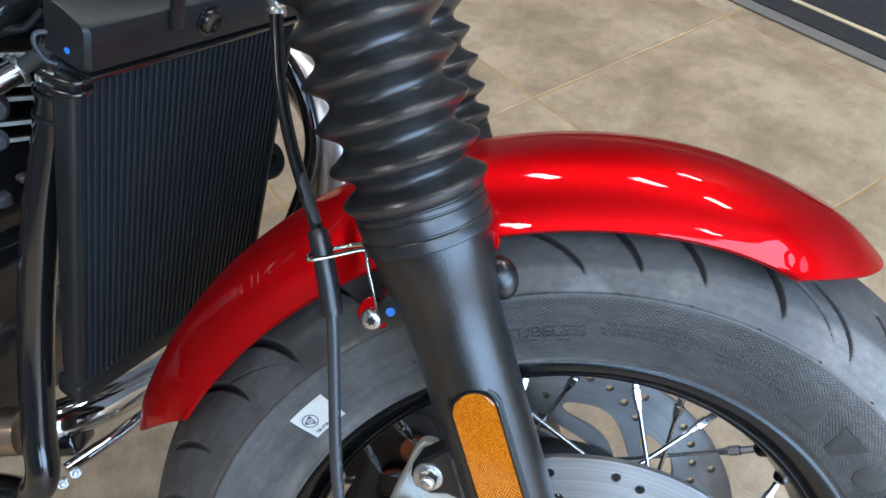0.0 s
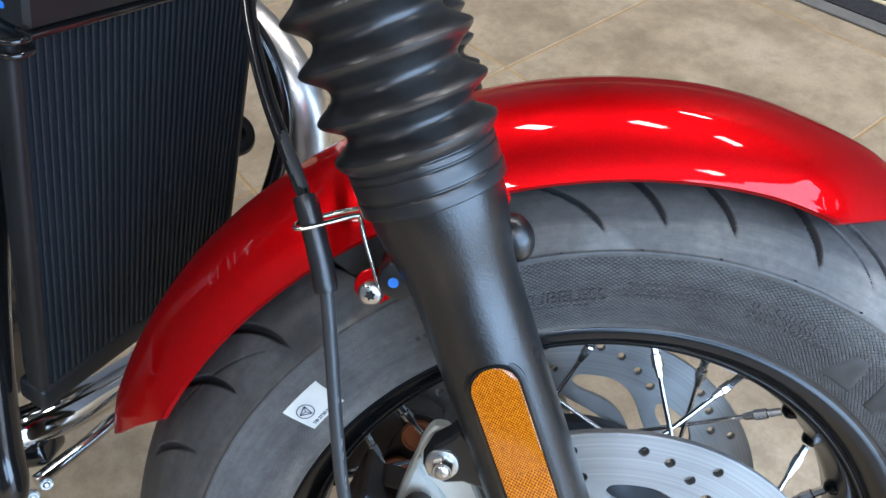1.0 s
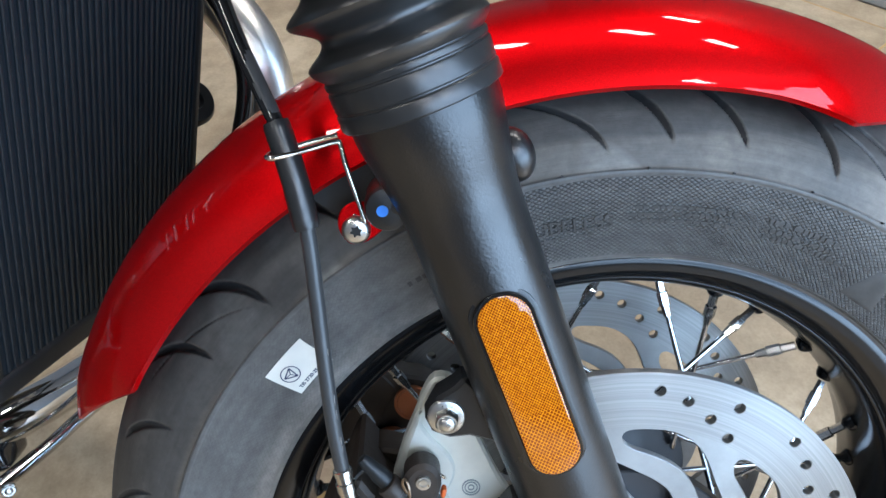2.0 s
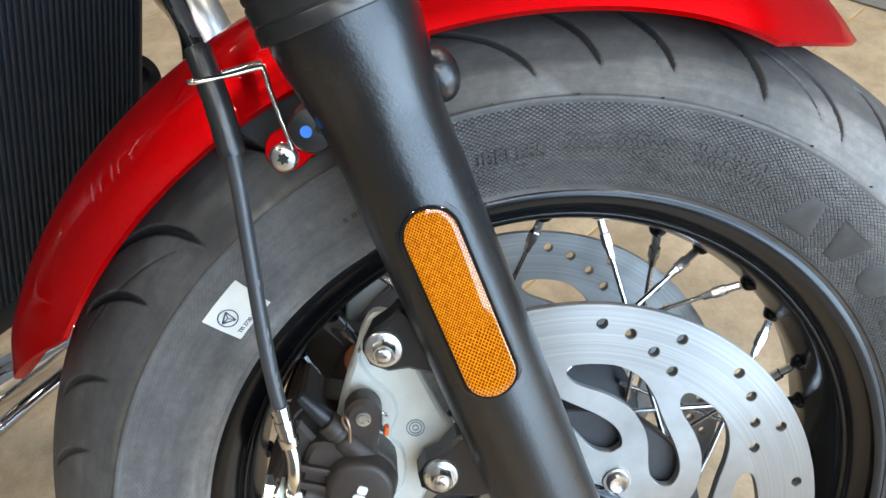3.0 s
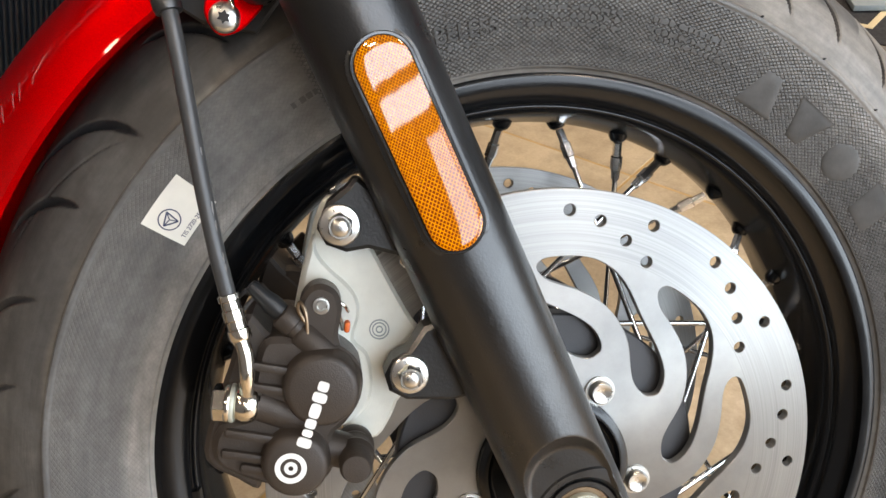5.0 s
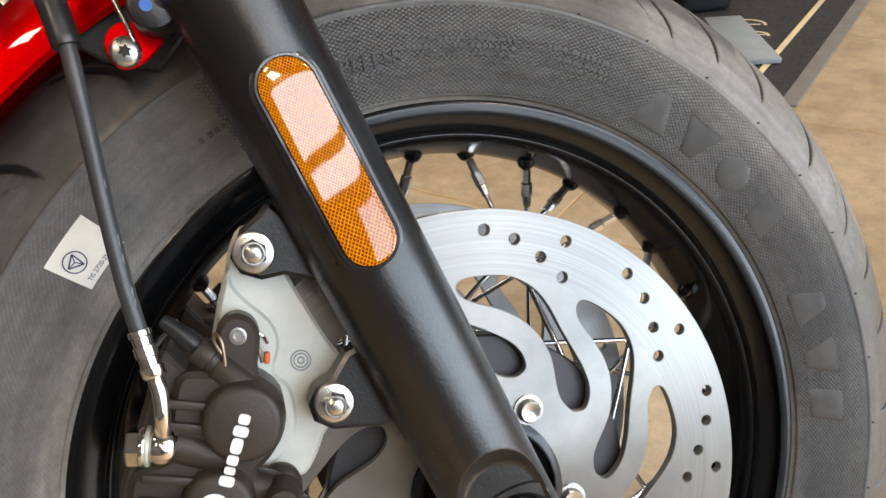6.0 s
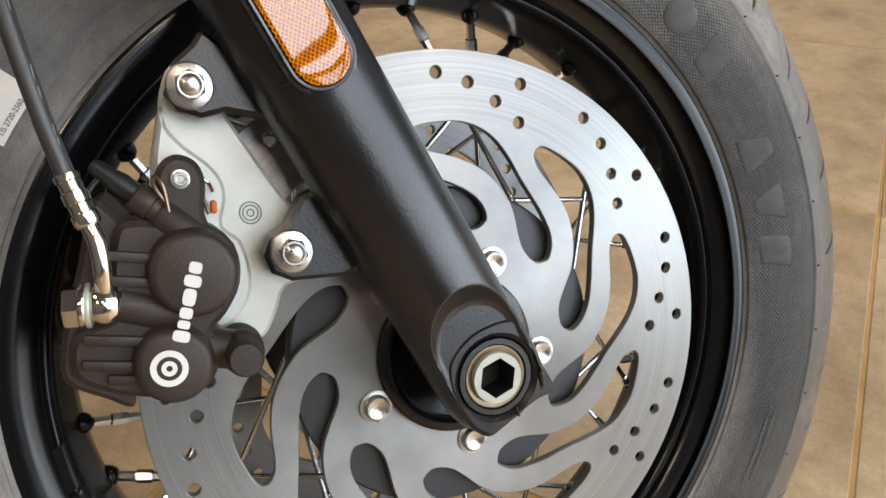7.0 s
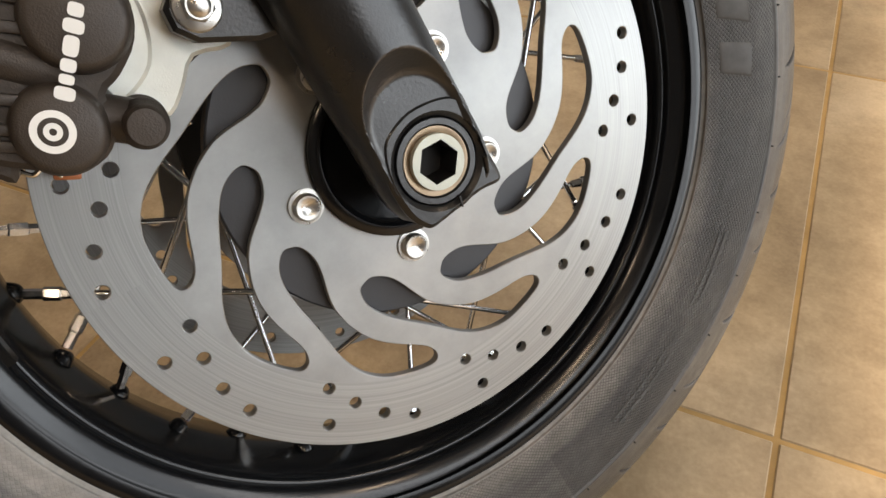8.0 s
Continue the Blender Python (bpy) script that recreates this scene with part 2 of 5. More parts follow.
fresh_shade = ramp(RUBBER, depth.outputs["Fac"], [(0.45, (0, 0, 0)), (0.85, (1, 1, 1))])   # the cuts' shade is put into the colour along with their clean rubber
streak = node(RUBBER, "ShaderNodeTexNoise", Scale=1.0, Detail=5.0, Roughness=0.65)
kv = node(RUBBER, "ShaderNodeCombineXYZ")
link(RUBBER, math_node(RUBBER, "MULTIPLY", rr, 160.0), kv.inputs[0])
link(RUBBER, math_node(RUBBER, "MULTIPLY", ang, 5.0), kv.inputs[1])
link(RUBBER, yy, kv.inputs[2])
link(RUBBER, kv.outputs[0], streak.inputs["Vector"])
dust = mix_col(RUBBER, 0.8, dust, ramp(RUBBER, streak.outputs["Fac"], [(0.3, (0.70,) * 3), (0.7, (1.30,) * 3)]), "MULTIPLY")
surface = mix_col(RUBBER, 1.0, dust, fine, "MULTIPLY")
# the lozenges are paler, the channels between them darker
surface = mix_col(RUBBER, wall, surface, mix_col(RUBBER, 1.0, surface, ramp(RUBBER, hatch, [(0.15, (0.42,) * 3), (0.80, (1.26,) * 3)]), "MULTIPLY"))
link(RUBBER, mix_col(RUBBER, fresh_shade, surface, (0.022, 0.022, 0.023)), bsdf(RUBBER).inputs["Base Color"])
link(RUBBER, ramp(RUBBER, patchy, [(0.35, (0.40,) * 3), (0.7, (0.60,) * 3)]), bsdf(RUBBER).inputs["Roughness"])
scuff = node(RUBBER, "ShaderNodeTexNoise", Scale=1.0, Detail=4.0, Roughness=0.7)
sv = node(RUBBER, "ShaderNodeCombineXYZ")
link(RUBBER, math_node(RUBBER, "MULTIPLY", rr, 420.0), sv.inputs[0])
link(RUBBER, math_node(RUBBER, "MULTIPLY", ang, 9.0), sv.inputs[1])
link(RUBBER, sv.outputs[0], scuff.inputs["Vector"])
under = bump(RUBBER, math_node(RUBBER, "ADD", math_node(RUBBER, "MULTIPLY", hatch, wall), math_node(RUBBER, "MULTIPLY", scuff.outputs["Fac"], 0.25)), 1.0, 0.0010)
bump(RUBBER, noise_tex(RUBBER, 700, 3), 0.15, 0.0004, under)

PLAIN_RUBBER = grainy("plain_raised_rubber", (0.054, 0.053, 0.051), 0.55, 0, 0, 700, 0.2, 0.4, 45)

# amber reflector: clear amber plastic over fine prisms
AMBER = material("amber_prismatic_plastic", (0.86, 0.31, 0.006), 0.25, 0.0, 1.0)
tc = node(AMBER, "ShaderNodeTexCoord")
sep = node(AMBER, "ShaderNodeSeparateXYZ")
link(AMBER, tc.outputs["Object"], sep.inputs[0])
# a net of small lozenge prisms, coarser in the lower third
coarse = math_node(AMBER, "LESS_THAN", sep.outputs[2], -0.013)
pitch = math_node(AMBER, "MULTIPLY_ADD", coarse, -500.0, 2100.0)
px, pz = math_node(AMBER, "MULTIPLY", sep.outputs[0], pitch), math_node(AMBER, "MULTIPLY", sep.outputs[2], math_node(AMBER, "MULTIPLY", pitch, 0.82))
cell = math_node(AMBER, "MINIMUM", math_node(AMBER, "ABSOLUTE", math_node(AMBER, "SINE", math_node(AMBER, "ADD", px, pz))), math_node(AMBER, "ABSOLUTE", math_node(AMBER, "SINE", math_node(AMBER, "SUBTRACT", px, pz))))
# the prisms' glints and dark cells are painted into the colour
glint = noise_tex(AMBER, 900, 2, 0.5)
mixed = math_node(AMBER, "ADD", math_node(AMBER, "MULTIPLY_ADD", cell, -0.58, 0.29), math_node(AMBER, "MULTIPLY_ADD", glint, 0.45, 0.19))
link(AMBER, ramp(AMBER, mixed, [(0.32, (0.20, 0.034, 0.0001)), (0.50, (0.50, 0.128, 0.0002)), (0.70, (0.88, 0.320, 0.0008))]), bsdf(AMBER).inputs["Base Color"])
bump(AMBER, mixed, 0.35, 0.0008)
bsdf(AMBER).inputs["Coat Roughness"].default_value = 0.03
bsdf(AMBER).inputs["Coat IOR"].default_value = 1.64
bsdf(AMBER).inputs["Specular IOR Level"].default_value = 0.02

# floor tiles: beige stoneware with clouds and a soft polish
FLOOR = material("beige_stoneware_tile", (0.42, 0.36, 0.29), 0.42)
vec = coords(FLOOR)
info = node(FLOOR, "ShaderNodeObjectInfo")
off = node(FLOOR, "ShaderNodeVectorMath")
off.operation = "MULTIPLY_ADD"
link(FLOOR, info.outputs["Random"], off.inputs[0])
off.inputs[1].default_value = (13, 7, 5)
link(FLOOR, vec, off.inputs[2])
cloud = noise_tex(FLOOR, 4.5, 7, 0.62, off.outputs[0])
speck = noise_tex(FLOOR, 240, 3, 0.6, off.outputs[0])
tone = ramp(FLOOR, cloud, [(0.32, (0.25, 0.180, 0.108)), (0.46, (0.38, 0.288, 0.182)), (0.56, (0.45, 0.350, 0.228)), (0.70, (0.55, 0.445, 0.310))])
veil = ramp(FLOOR, noise_tex(FLOOR, 17, 6, 0.7, off.outputs[0]), [(0.36, (0.58, 0.54, 0.50)), (0.60, (1.10, 1.10, 1.10))])
tone = mix_col(FLOOR, 0.75, tone, mix_col(FLOOR, 1.0, tone, veil, "MULTIPLY"))
link(FLOOR, mix_col(FLOOR, 0.30, tone, ramp(FLOOR, speck, [(0.3, (0.32, 0.24, 0.150)), (0.7, (0.51, 0.405, 0.275))])), bsdf(FLOOR).inputs["Base Color"])
link(FLOOR, ramp(FLOOR, cloud, [(0.3, (0.42,) * 3), (0.7, (0.28,) * 3)]), bsdf(FLOOR).inputs["Roughness"])
bump(FLOOR, math_node(FLOOR, "ADD", cloud, math_node(FLOOR, "MULTIPLY", speck, 0.2)), 0.2, 0.002)
GROUT = grainy("golden_sand_grout", (0.42, 0.27, 0.11), 0.8, 0, 0, 500, 0.2, 0.2, 20)
MAT = grainy("black_carpet_mat", (0.022, 0.021, 0.022), 0.9, 0, 0, 420, 0.8, 0.3, 60)
MAT_EDGE = grainy("grey_rubber_edge", (0.17, 0.155, 0.135), 0.7, 0, 0, 500, 0.2)
GOLD = grainy("pale_gold_mat_print", (0.62, 0.50, 0.30), 0.75, 0, 0, 500, 0.3)
PLASTER = grainy("grey_wall_paint", (0.13, 0.13, 0.135), 0.7, 0, 0, 300, 0.1, 0.04, 3)
CEILING = grainy("dark_ceiling_paint", (0.06, 0.06, 0.06), 0.8, 0, 0, 300, 0.1, 0.05, 3)
LAMP = material("lamp_glow", (0, 0, 0), 0.5)
bsdf(LAMP).inputs["Emission Color"].default_value = (1.0, 0.89, 0.74, 1)
bsdf(LAMP).inputs["Emission Strength"].default_value = 62.0

# ---- mesh helpers ----


def part(name, bm, mat, parent=None, label="", smooth=40):
    me = bpy.data.meshes.new(name)
    bmesh.ops.recalc_face_normals(bm, faces=bm.faces)
    bm.to_mesh(me)
    bm.free()
    me.materials.append(mat)
    if smooth:
        me.polygons.foreach_set("use_smooth", [True] * len(me.polygons))
        me.set_sharp_from_angle(angle=radians(smooth))
    ob = new(name, me)
    if parent is not None:
        ob.parent = parent
    if label:
        tagged(ob, label)
    return ob


def twin(ob, parent, m):
    """Another part on the same mesh."""
    o = new(ob.name.split(".")[0], ob.data)
    o.parent = parent
    o.matrix_basis = m
    if "label" in ob:
        o["label"] = ob["label"]
    return o


def frame_to(p, d):
    """A pose at p whose z axis runs along d."""
    return Matrix.Translation(p) @ Vector(d).to_track_quat("Z", "Y").to_matrix().to_4x4()


def lathe(bm, profile, seg=64, m=Matrix(), close=False):
    """Spins (radius, height) points about z, then lays the result by m."""
    rows = []
    for r, h in profile:
        rows.append([bm.verts.new(m @ Vector((r * math.cos(2 * math.pi * i / seg), r * math.sin(2 * math.pi * i / seg), h))) for i in range(seg)])
    pairs = list(zip(rows, rows[1:])) + ([(rows[-1], rows[0])] if close else [])
    for a, b in pairs:
        for i in range(seg):
            j = (i + 1) % seg
            bm.faces.new((a[i], a[j], b[j], b[i]))
    if not close:
        for row, (r, h) in ((rows[0], profile[0]), (rows[-1], profile[-1])):
            if r > 1e-5:
                bm.faces.new(row)
    return bm


AXLE = pose(0, 0, 0, -90, 0, 0)   # lathe's z axis turned to +y: heights run away from the viewer


def smooth_path(pts, steps=8):
    p = [Vector(q) for q in pts]
    p = [p[0] * 2 - p[1]] + p + [p[-1] * 2 - p[-2]]
    out = []
    for i in range(1, len(p) - 2):
        for s in range(steps):
            t = s / steps
            a, b, c, d = p[i - 1:i + 3]
            out.append(0.5 * ((2 * b) + (c - a) * t + (2 * a - 5 * b + 4 * c - d) * t * t + (3 * b - a - 3 * c + d) * t ** 3))
    out.append(p[-2])
    return out


def tube(bm, pts, radius, seg=16, steps=8, smooth=True):
    """A round bar along pts; radius may be a function of the way from 0 to 1."""
    path = smooth_path(pts, steps) if smooth else [Vector(q) for q in pts]
    rows, up = [], None
    for i, p in enumerate(path):
        d = (path[min(i + 1, len(path) - 1)] - path[max(i - 1, 0)]).normalized()
        if up is None:
            up = d.orthogonal().normalized()
        up = (up - d * up.dot(d)).normalized()
        side = d.cross(up)
        r = radius(i / (len(path) - 1)) if callable(radius) else radius
        rows.append([bm.verts.new(p + r * (math.cos(2 * math.pi * k / seg) * up + math.sin(2 * math.pi * k / seg) * side)) for k in range(seg)])
    for a, b in zip(rows, rows[1:]):
        for k in range(seg):
            j = (k + 1) % seg
            bm.faces.new((a[k], a[j], b[j], b[k]))
    bm.faces.new(rows[0])
    bm.faces.new(rows[-1])
    return bm


def round_loop(pts, steps=6):
    """A closed smooth outline through 2D points."""
    n, out = len(pts), []
    for i in range(n):
        a, b, c, d = (Vector(pts[(i + k) % n]) for k in (-1, 0, 1, 2))
        for s in range(steps):
            t = s / steps
            out.append(0.5 * ((2 * b) + (c - a) * t + (2 * a - 5 * b + 4 * c - d) * t * t + (3 * b - a - 3 * c + d) * t ** 3))
    return out


def circle(cx, cz, r, seg=24):
    return [Vector((cx + r * math.cos(2 * math.pi * i / seg), cz + r * math.sin(2 * math.pi * i / seg))) for i in range(seg)]


def plate(bm, loops, y0, y1, chamfer=0.0):
    """A flat plate with holes between y0 (towards the viewer) and y1; loops of (x, z), the outline first."""
    edges = []
    for loop in loops:
        vs = [bm.verts.new((p[0], y0, p[1])) for p in loop]
        edges += [bm.edges.new((vs[i], vs[(i + 1) % len(vs)])) for i in range(len(vs))]
    made = bmesh.ops.triangle_fill(bm, use_beauty=True, use_dissolve=False, edges=edges)
    faces = [g for g in made["geom"] if isinstance(g, bmesh.types.BMFace)]
    ext = bmesh.ops.extrude_face_region(bm, geom=faces, use_keep_orig=True)
    vs = [g for g in ext["geom"] if isinstance(g, bmesh.types.BMVert)]
    bmesh.ops.translate(bm, vec=(0, y1 - y0, 0), verts=vs)
    bmesh.ops.recalc_face_normals(bm, faces=bm.faces)
    if chamfer:
        sharp = [e for e in bm.edges if len(e.link_faces) == 2 and e.calc_face_angle(0) > 1.2]
        bmesh.ops.bevel(bm, geom=sharp, offset=chamfer, segments=1, affect="EDGES")
    return bm


def block(bm, sx, sy, sz, m=Matrix(), bevel=0.0, segments=2):
    made = bmesh.ops.create_cube(bm, size=1.0, matrix=m @ Matrix.Diagonal((sx, sy, sz, 1)))
    if bevel:
        es = {e for v in made["verts"] for e in v.link_edges}
        bmesh.ops.bevel(bm, geom=list(es), offset=bevel, segments=segments, affect="EDGES", profile=0.5)
    return bm


def hex_bolt(bm, m, r_head=0.0065, h=0.005, r_wash=0.0092, dome=0.0015):
    """A flanged hexagon bolt head with chamfered corners that stands up along m's z axis."""
    lathe(bm, [(0.0001, 0), (r_wash, 0), (r_wash, 0.0012), (r_wash * 0.93, 0.0019), (r_head * 1.12, 0.0027), (0.0001, 0.0027)], 40, m)
    rings = []
    for flat, z in ((1.0, 0.002), (1.0, h - 0.0012), (0.0, h)):
        ring = []
        for i in range(36):
            a = math.pi / 18 * i
            hexa = r_head * 0.985 / math.cos((a % (math.pi / 3)) - math.pi / 6)
            rad = hexa if flat else r_head * 0.93
            ring.append(bm.verts.new(m @ Vector((rad * math.cos(a), rad * math.sin(a), z if not flat or z < 0.0021 else z - 0.9 * max(0.0, hexa - r_head)))))
        rings.append(ring)
    for a, b in zip(rings, rings[1:]):
        for i in range(36):
            bm.faces.new((a[i], a[(i + 1) % 36], b[(i + 1) % 36], b[i]))
    bm.faces.new(rings[-1])
    lathe(bm, [(r_head * 0.80, h - 0.0003), (r_head * 0.78, h + dome * 0.2), (r_head * 0.66, h + dome * 0.55), (r_head * 0.45, h + dome * 0.86), (r_head * 0.2, h + dome), (0.0001, h + dome)], 32, m)
    return bm


def socket_bolt(bm, m, r=0.0062, h=0.0045, r_key=0.0027):
    """A button-head bolt with a hexagon socket and a washer."""
    lathe(bm, [(0.0001, 0), (r * 1.28, 0), (r * 1.28, 0.0012), (r * 1.0, 0.0013), (r, h * 0.7), (r * 0.86, h), (r_key * 1.25, h), (r_key, h - 0.0006)], 32, m)
    low = [bm.verts.new(m @ Vector((r_key * math.cos(math.pi / 3 * i), r_key * math.sin(math.pi / 3 * i), h - 0.0006))) for i in range(6)]
    deep = [bm.verts.new(m @ Vector((r_key * 0.95 * math.cos(math.pi / 3 * i), r_key * 0.95 * math.sin(math.pi / 3 * i), h - 0.003))) for i in range(6)]
    for i in range(6):
        bm.faces.new((low[i], low[(i + 1) % 6], deep[(i + 1) % 6], deep[i]))
    bm.faces.new(deep)
    return bm


TOWARD = pose(0, 0, 0, 90, 0, 0)   # z axis turned to -y, towards the viewer


def facing(x, y, z, spin=0.0):
    return Matrix.Translation((x, y, z)) @ TOWARD @ pose(0, 0, 0, 0, 0, spin)


# ---- the showroom ----
RUN = pose(0, 0, 0, 0, 0, math.degrees(GRID))
bm = block(bmesh.new(), 2 * ROOM, 2 * ROOM, 0.02, RUN @ Matrix.Translation((0, 0, -0.0112)))
floor = tagged(part("floor", bm, GROUT, None, "", 0), "beige stoneware tile floor with sand-coloured grout joints", "floor", "", "structure")

for k, name in enumerate(("wall_north", "wall_west", "wall_south")):
    turn = RUN @ pose(0, 0, 0, 0, 0, 90 * (k + 1))
    bm = block(bmesh.new(), 0.2, 2 * ROOM, ROOM_H, turn @ Matrix.Translation((ROOM + 0.1, 0, ROOM_H / 2)))
    tagged(part(name, bm, PLASTER, None, "", 0), "plain grey painted showroom wall", "wall", "", "structure")
# the wall with the windows
WINDOWS = (SHOP_WINDOW, FAN_WINDOW, SIDE_WINDOW, HIGH_WINDOW)
bm = bmesh.new()
gs = sorted({-ROOM, ROOM} | {w[0] - w[1] / 2 for w in WINDOWS} | {w[0] + w[1] / 2 for w in WINDOWS})
zs = sorted({0.0, ROOM_H} | {w[2] for w in WINDOWS} | {w[3] for w in WINDOWS})
for g0, g1 in zip(gs, gs[1:]):
    for z0, z1 in zip(zs, zs[1:]):
        g, z = (g0 + g1) / 2, (z0 + z1) / 2
        if not any(abs(g - w[0]) < w[1] / 2 and w[2] < z < w[3] for w in WINDOWS):
            block(bm, 0.2, g1 - g0, z1 - z0, RUN @ Matrix.Translation((ROOM + 0.1, g, z)))
tagged(part("wall_east", bm, PLASTER, None, "", 0), "grey painted showroom wall with large windows", "wall", "", "structure")
for k, (mid, wide, sill, head) in enumerate(WINDOWS):
    win = tagged(new(f"window_{k + 1}"), "large shop window with a dark frame", "window", "", "structure")
    win.matrix_world = RUN @ Matrix.Translation((ROOM + 0.02, mid, (sill + head) / 2))
    for y in (-wide / 2 + 0.03, wide / 2 - 0.03):
        part("window_frame", block(bmesh.new(), 0.05, 0.05, head - sill, Matrix.Translation((0, y, 0))), BLACK_PLASTIC, win, "", 0)
    for z in (-(head - sill) / 2 + 0.03, (head - sill) / 2 - 0.03):
        part("window_frame", block(bmesh.new(), 0.05, wide - 0.11, 0.05, Matrix.Translation((0, 0, z))), BLACK_PLASTIC, win, "", 0)
    for j in range((2, 2, 0, 0)[k]):
        part("mullion", block(bmesh.new(), 0.05, 0.05, head - sill - 0.11, Matrix.Translation((0, wide * ((j + 1) / 3 - 0.5), 0))), BLACK_PLASTIC, win, "", 0)
    if k == 3:
        part("transom", block(bmesh.new(), 0.05, wide - 0.11, 0.13, Matrix.Translation((0, 0, -0.29))), BLACK_PLASTIC, win, "", 0)
bm = block(bmesh.new(), 2 * ROOM + 0.4, 2 * ROOM + 0.4, 0.2, RUN @ Matrix.Translation((0, 0, ROOM_H + 0.1)))
tagged(part("ceiling", bm, CEILING, None, "", 0), "dark painted showroom ceiling", "ceiling", "", "structure")


def ceiling_lamp(x, y, turn, length, width):
    ob = new("ceiling_light")
    ob.matrix_world = Matrix.Translation((x, y, ROOM_H - 0.03)) @ pose(0, 0, 0, 0, 0, turn)
    bm = bmesh.new()
    for s in (-1, 1):
        block(bm, length + 0.04, 0.02, 0.06, Matrix.Translation((0, s * (width / 2 + 0.01), 0)))
        block(bm, 0.02, width, 0.06, Matrix.Translation((s * (length / 2 + 0.01), 0, 0)))
    part("frame", bm, BLACK_PLASTIC, ob, "", 0)
    part("diffuser", block(bmesh.new(), length, width, 0.02, Matrix.Translation((0, 0, -0.005))), LAMP, ob, "glowing warm white diffuser", 0)
    return tagged(ob, "long warm white ceiling light in a black frame", "ceiling light", "ceiling lights")


for x, y in ((0.05, 1.95), (3.0, 3.2), (2.4, -3.4), (-2.7, 0.5), (-2.9, -2.2), (-1.6, 3.6), (1.7, 1.6), (2.9, 0.7), (-0.6, -3.6), (0.2, -5.2)):
    ceiling_lamp(x, y, math.degrees(GRID), 0.70, 0.26)

# ---- the motorcycle ----
bike = tagged(new("motorcycle"), "red and black motorcycle leaning on its stand, bars turned", "motorcycle")
bike.matrix_world = WHEEL

# tyre: crown, shoulders and side walls with cut grooves
TYRE = [(0.2085, 0.0465), (0.2155, 0.0493), (0.2165, 0.0506), (0.2220, 0.0523), (0.2300, 0.0547), (0.2390, 0.0572), (0.2480, 0.0593), (0.2565, 0.0601), (0.2615, 0.0601), (0.2630, 0.0607), (0.2648, 0.0607), (0.2660, 0.0595), (0.2720, 0.0580), (0.2800, 0.0557), (0.2885, 0.0516), (0.2965, 0.0458), (0.3040, 0.0373), (0.3100, 0.0271), (0.3140, 0.0153), (0.3160, 0.0000)]


def tyre_profile():
    half = [(p.z, p.x) for p in smooth_path([(y, 0, r) for r, y in TYRE], 4)]
    half = [q for q in half if q[0] < 0.2718]
    fine = [(p.z, p.x) for p in smooth_path([(y, 0, r) for r, y in TYRE], 12) if p.z >= 0.2718]
    half += fine
    return [(r, -y) for r, y in half] + [(r, y) for r, y in reversed(half[:-1])]


# tread cuts on each shoulder: angle of the tip in degrees, tip and end distance from the middle, sweep in degrees and its bend, half width, depth
PITCH = [(-0.9, 0.0577, 0.026, 15.8, 1.15, 0.0038, 1.0), (-7.7, 0.0565, 0.034, 6.0, 1.15, 0.0032, 1.0), (-15.6, 0.0565, 0.034, 6.0, 1.15, 0.0032, 1.0),
         (-26.2, 0.0574, 0.030, 8.0, 1.15, 0.0040, 1.0), (2.3, 0.0568, 0.042, 8.8, 1.15, 0.0014, 1.0)]
CUTS_FAR = [(63.0 + 36 * k + c[0], *c[1:]) for k in range(10) for c in PITCH]
# the near shoulder: even pitches at the front, a longer pitch behind the fork with shallower cuts
CUTS_NEAR = [(81.4 - 36 * k + c[0], *c[1:]) for k in range(6) for c in PITCH if not (k == 0 and c[0] > 0)]
# cuts behind the fork are placed to fit the camera's view
CUTS_NEAR += [(120.8, 0.0577, 0.027, 9.3, 1.4, 0.0044, 1.0), (121.6, 0.0566, 0.040, 16.0, 1.1, 0.0011, 0.8), (130.2, 0.0564, 0.034, 5.6, 1.5, 0.0036, 0.9), (140.7, 0.0563, 0.036, 5.0, 1.4, 0.0032, 0.55), (150.0, 0.0563, 0.038, 4.6, 1.4, 0.0030, 0.4),
              (96.0, 0.0565, 0.034, 6.0, 1.2, 0.0032, 1.0), (108.0, 0.0565, 0.034, 6.0, 1.2, 0.0032, 1.0), (161.0, 0.0577, 0.026, 12.0, 1.2, 0.0036, 0.5), (171.0, 0.0565, 0.034, 6.0, 1.2, 0.0032, 0.5)]


def groove_depth(angle, y, r):
    """Depth of the tread cuts: crescents that start fine at the shoulder and sweep back towards the crown."""
    lateral = abs(y)
    if lateral < 0.02 or r < 0.268:
        return 0.0
    depth, deg = 0.0, math.degrees(angle)
    for tip, y0, y1, sweep, bend, width, deep in CUTS_NEAR if y < 0 else CUTS_FAR:
        if not (y1 <= lateral <= y0):
            continue
        s = (y0 - lateral) / (y0 - y1)
        d = (deg - tip - sweep * s ** bend + 180.0) % 360.0 - 180.0
        half = width * (0.16 + 0.90 * math.sin(math.pi * min(1.0, s * 0.62)) ** 0.7)
        off = abs(radians(d)) * r
        if off < half:
            depth = max(depth, deep * min(0.0065, half * 1.9) * (1 - (off / half) ** 4) * min(1.0, 0.25 + s * 7))
    return depth


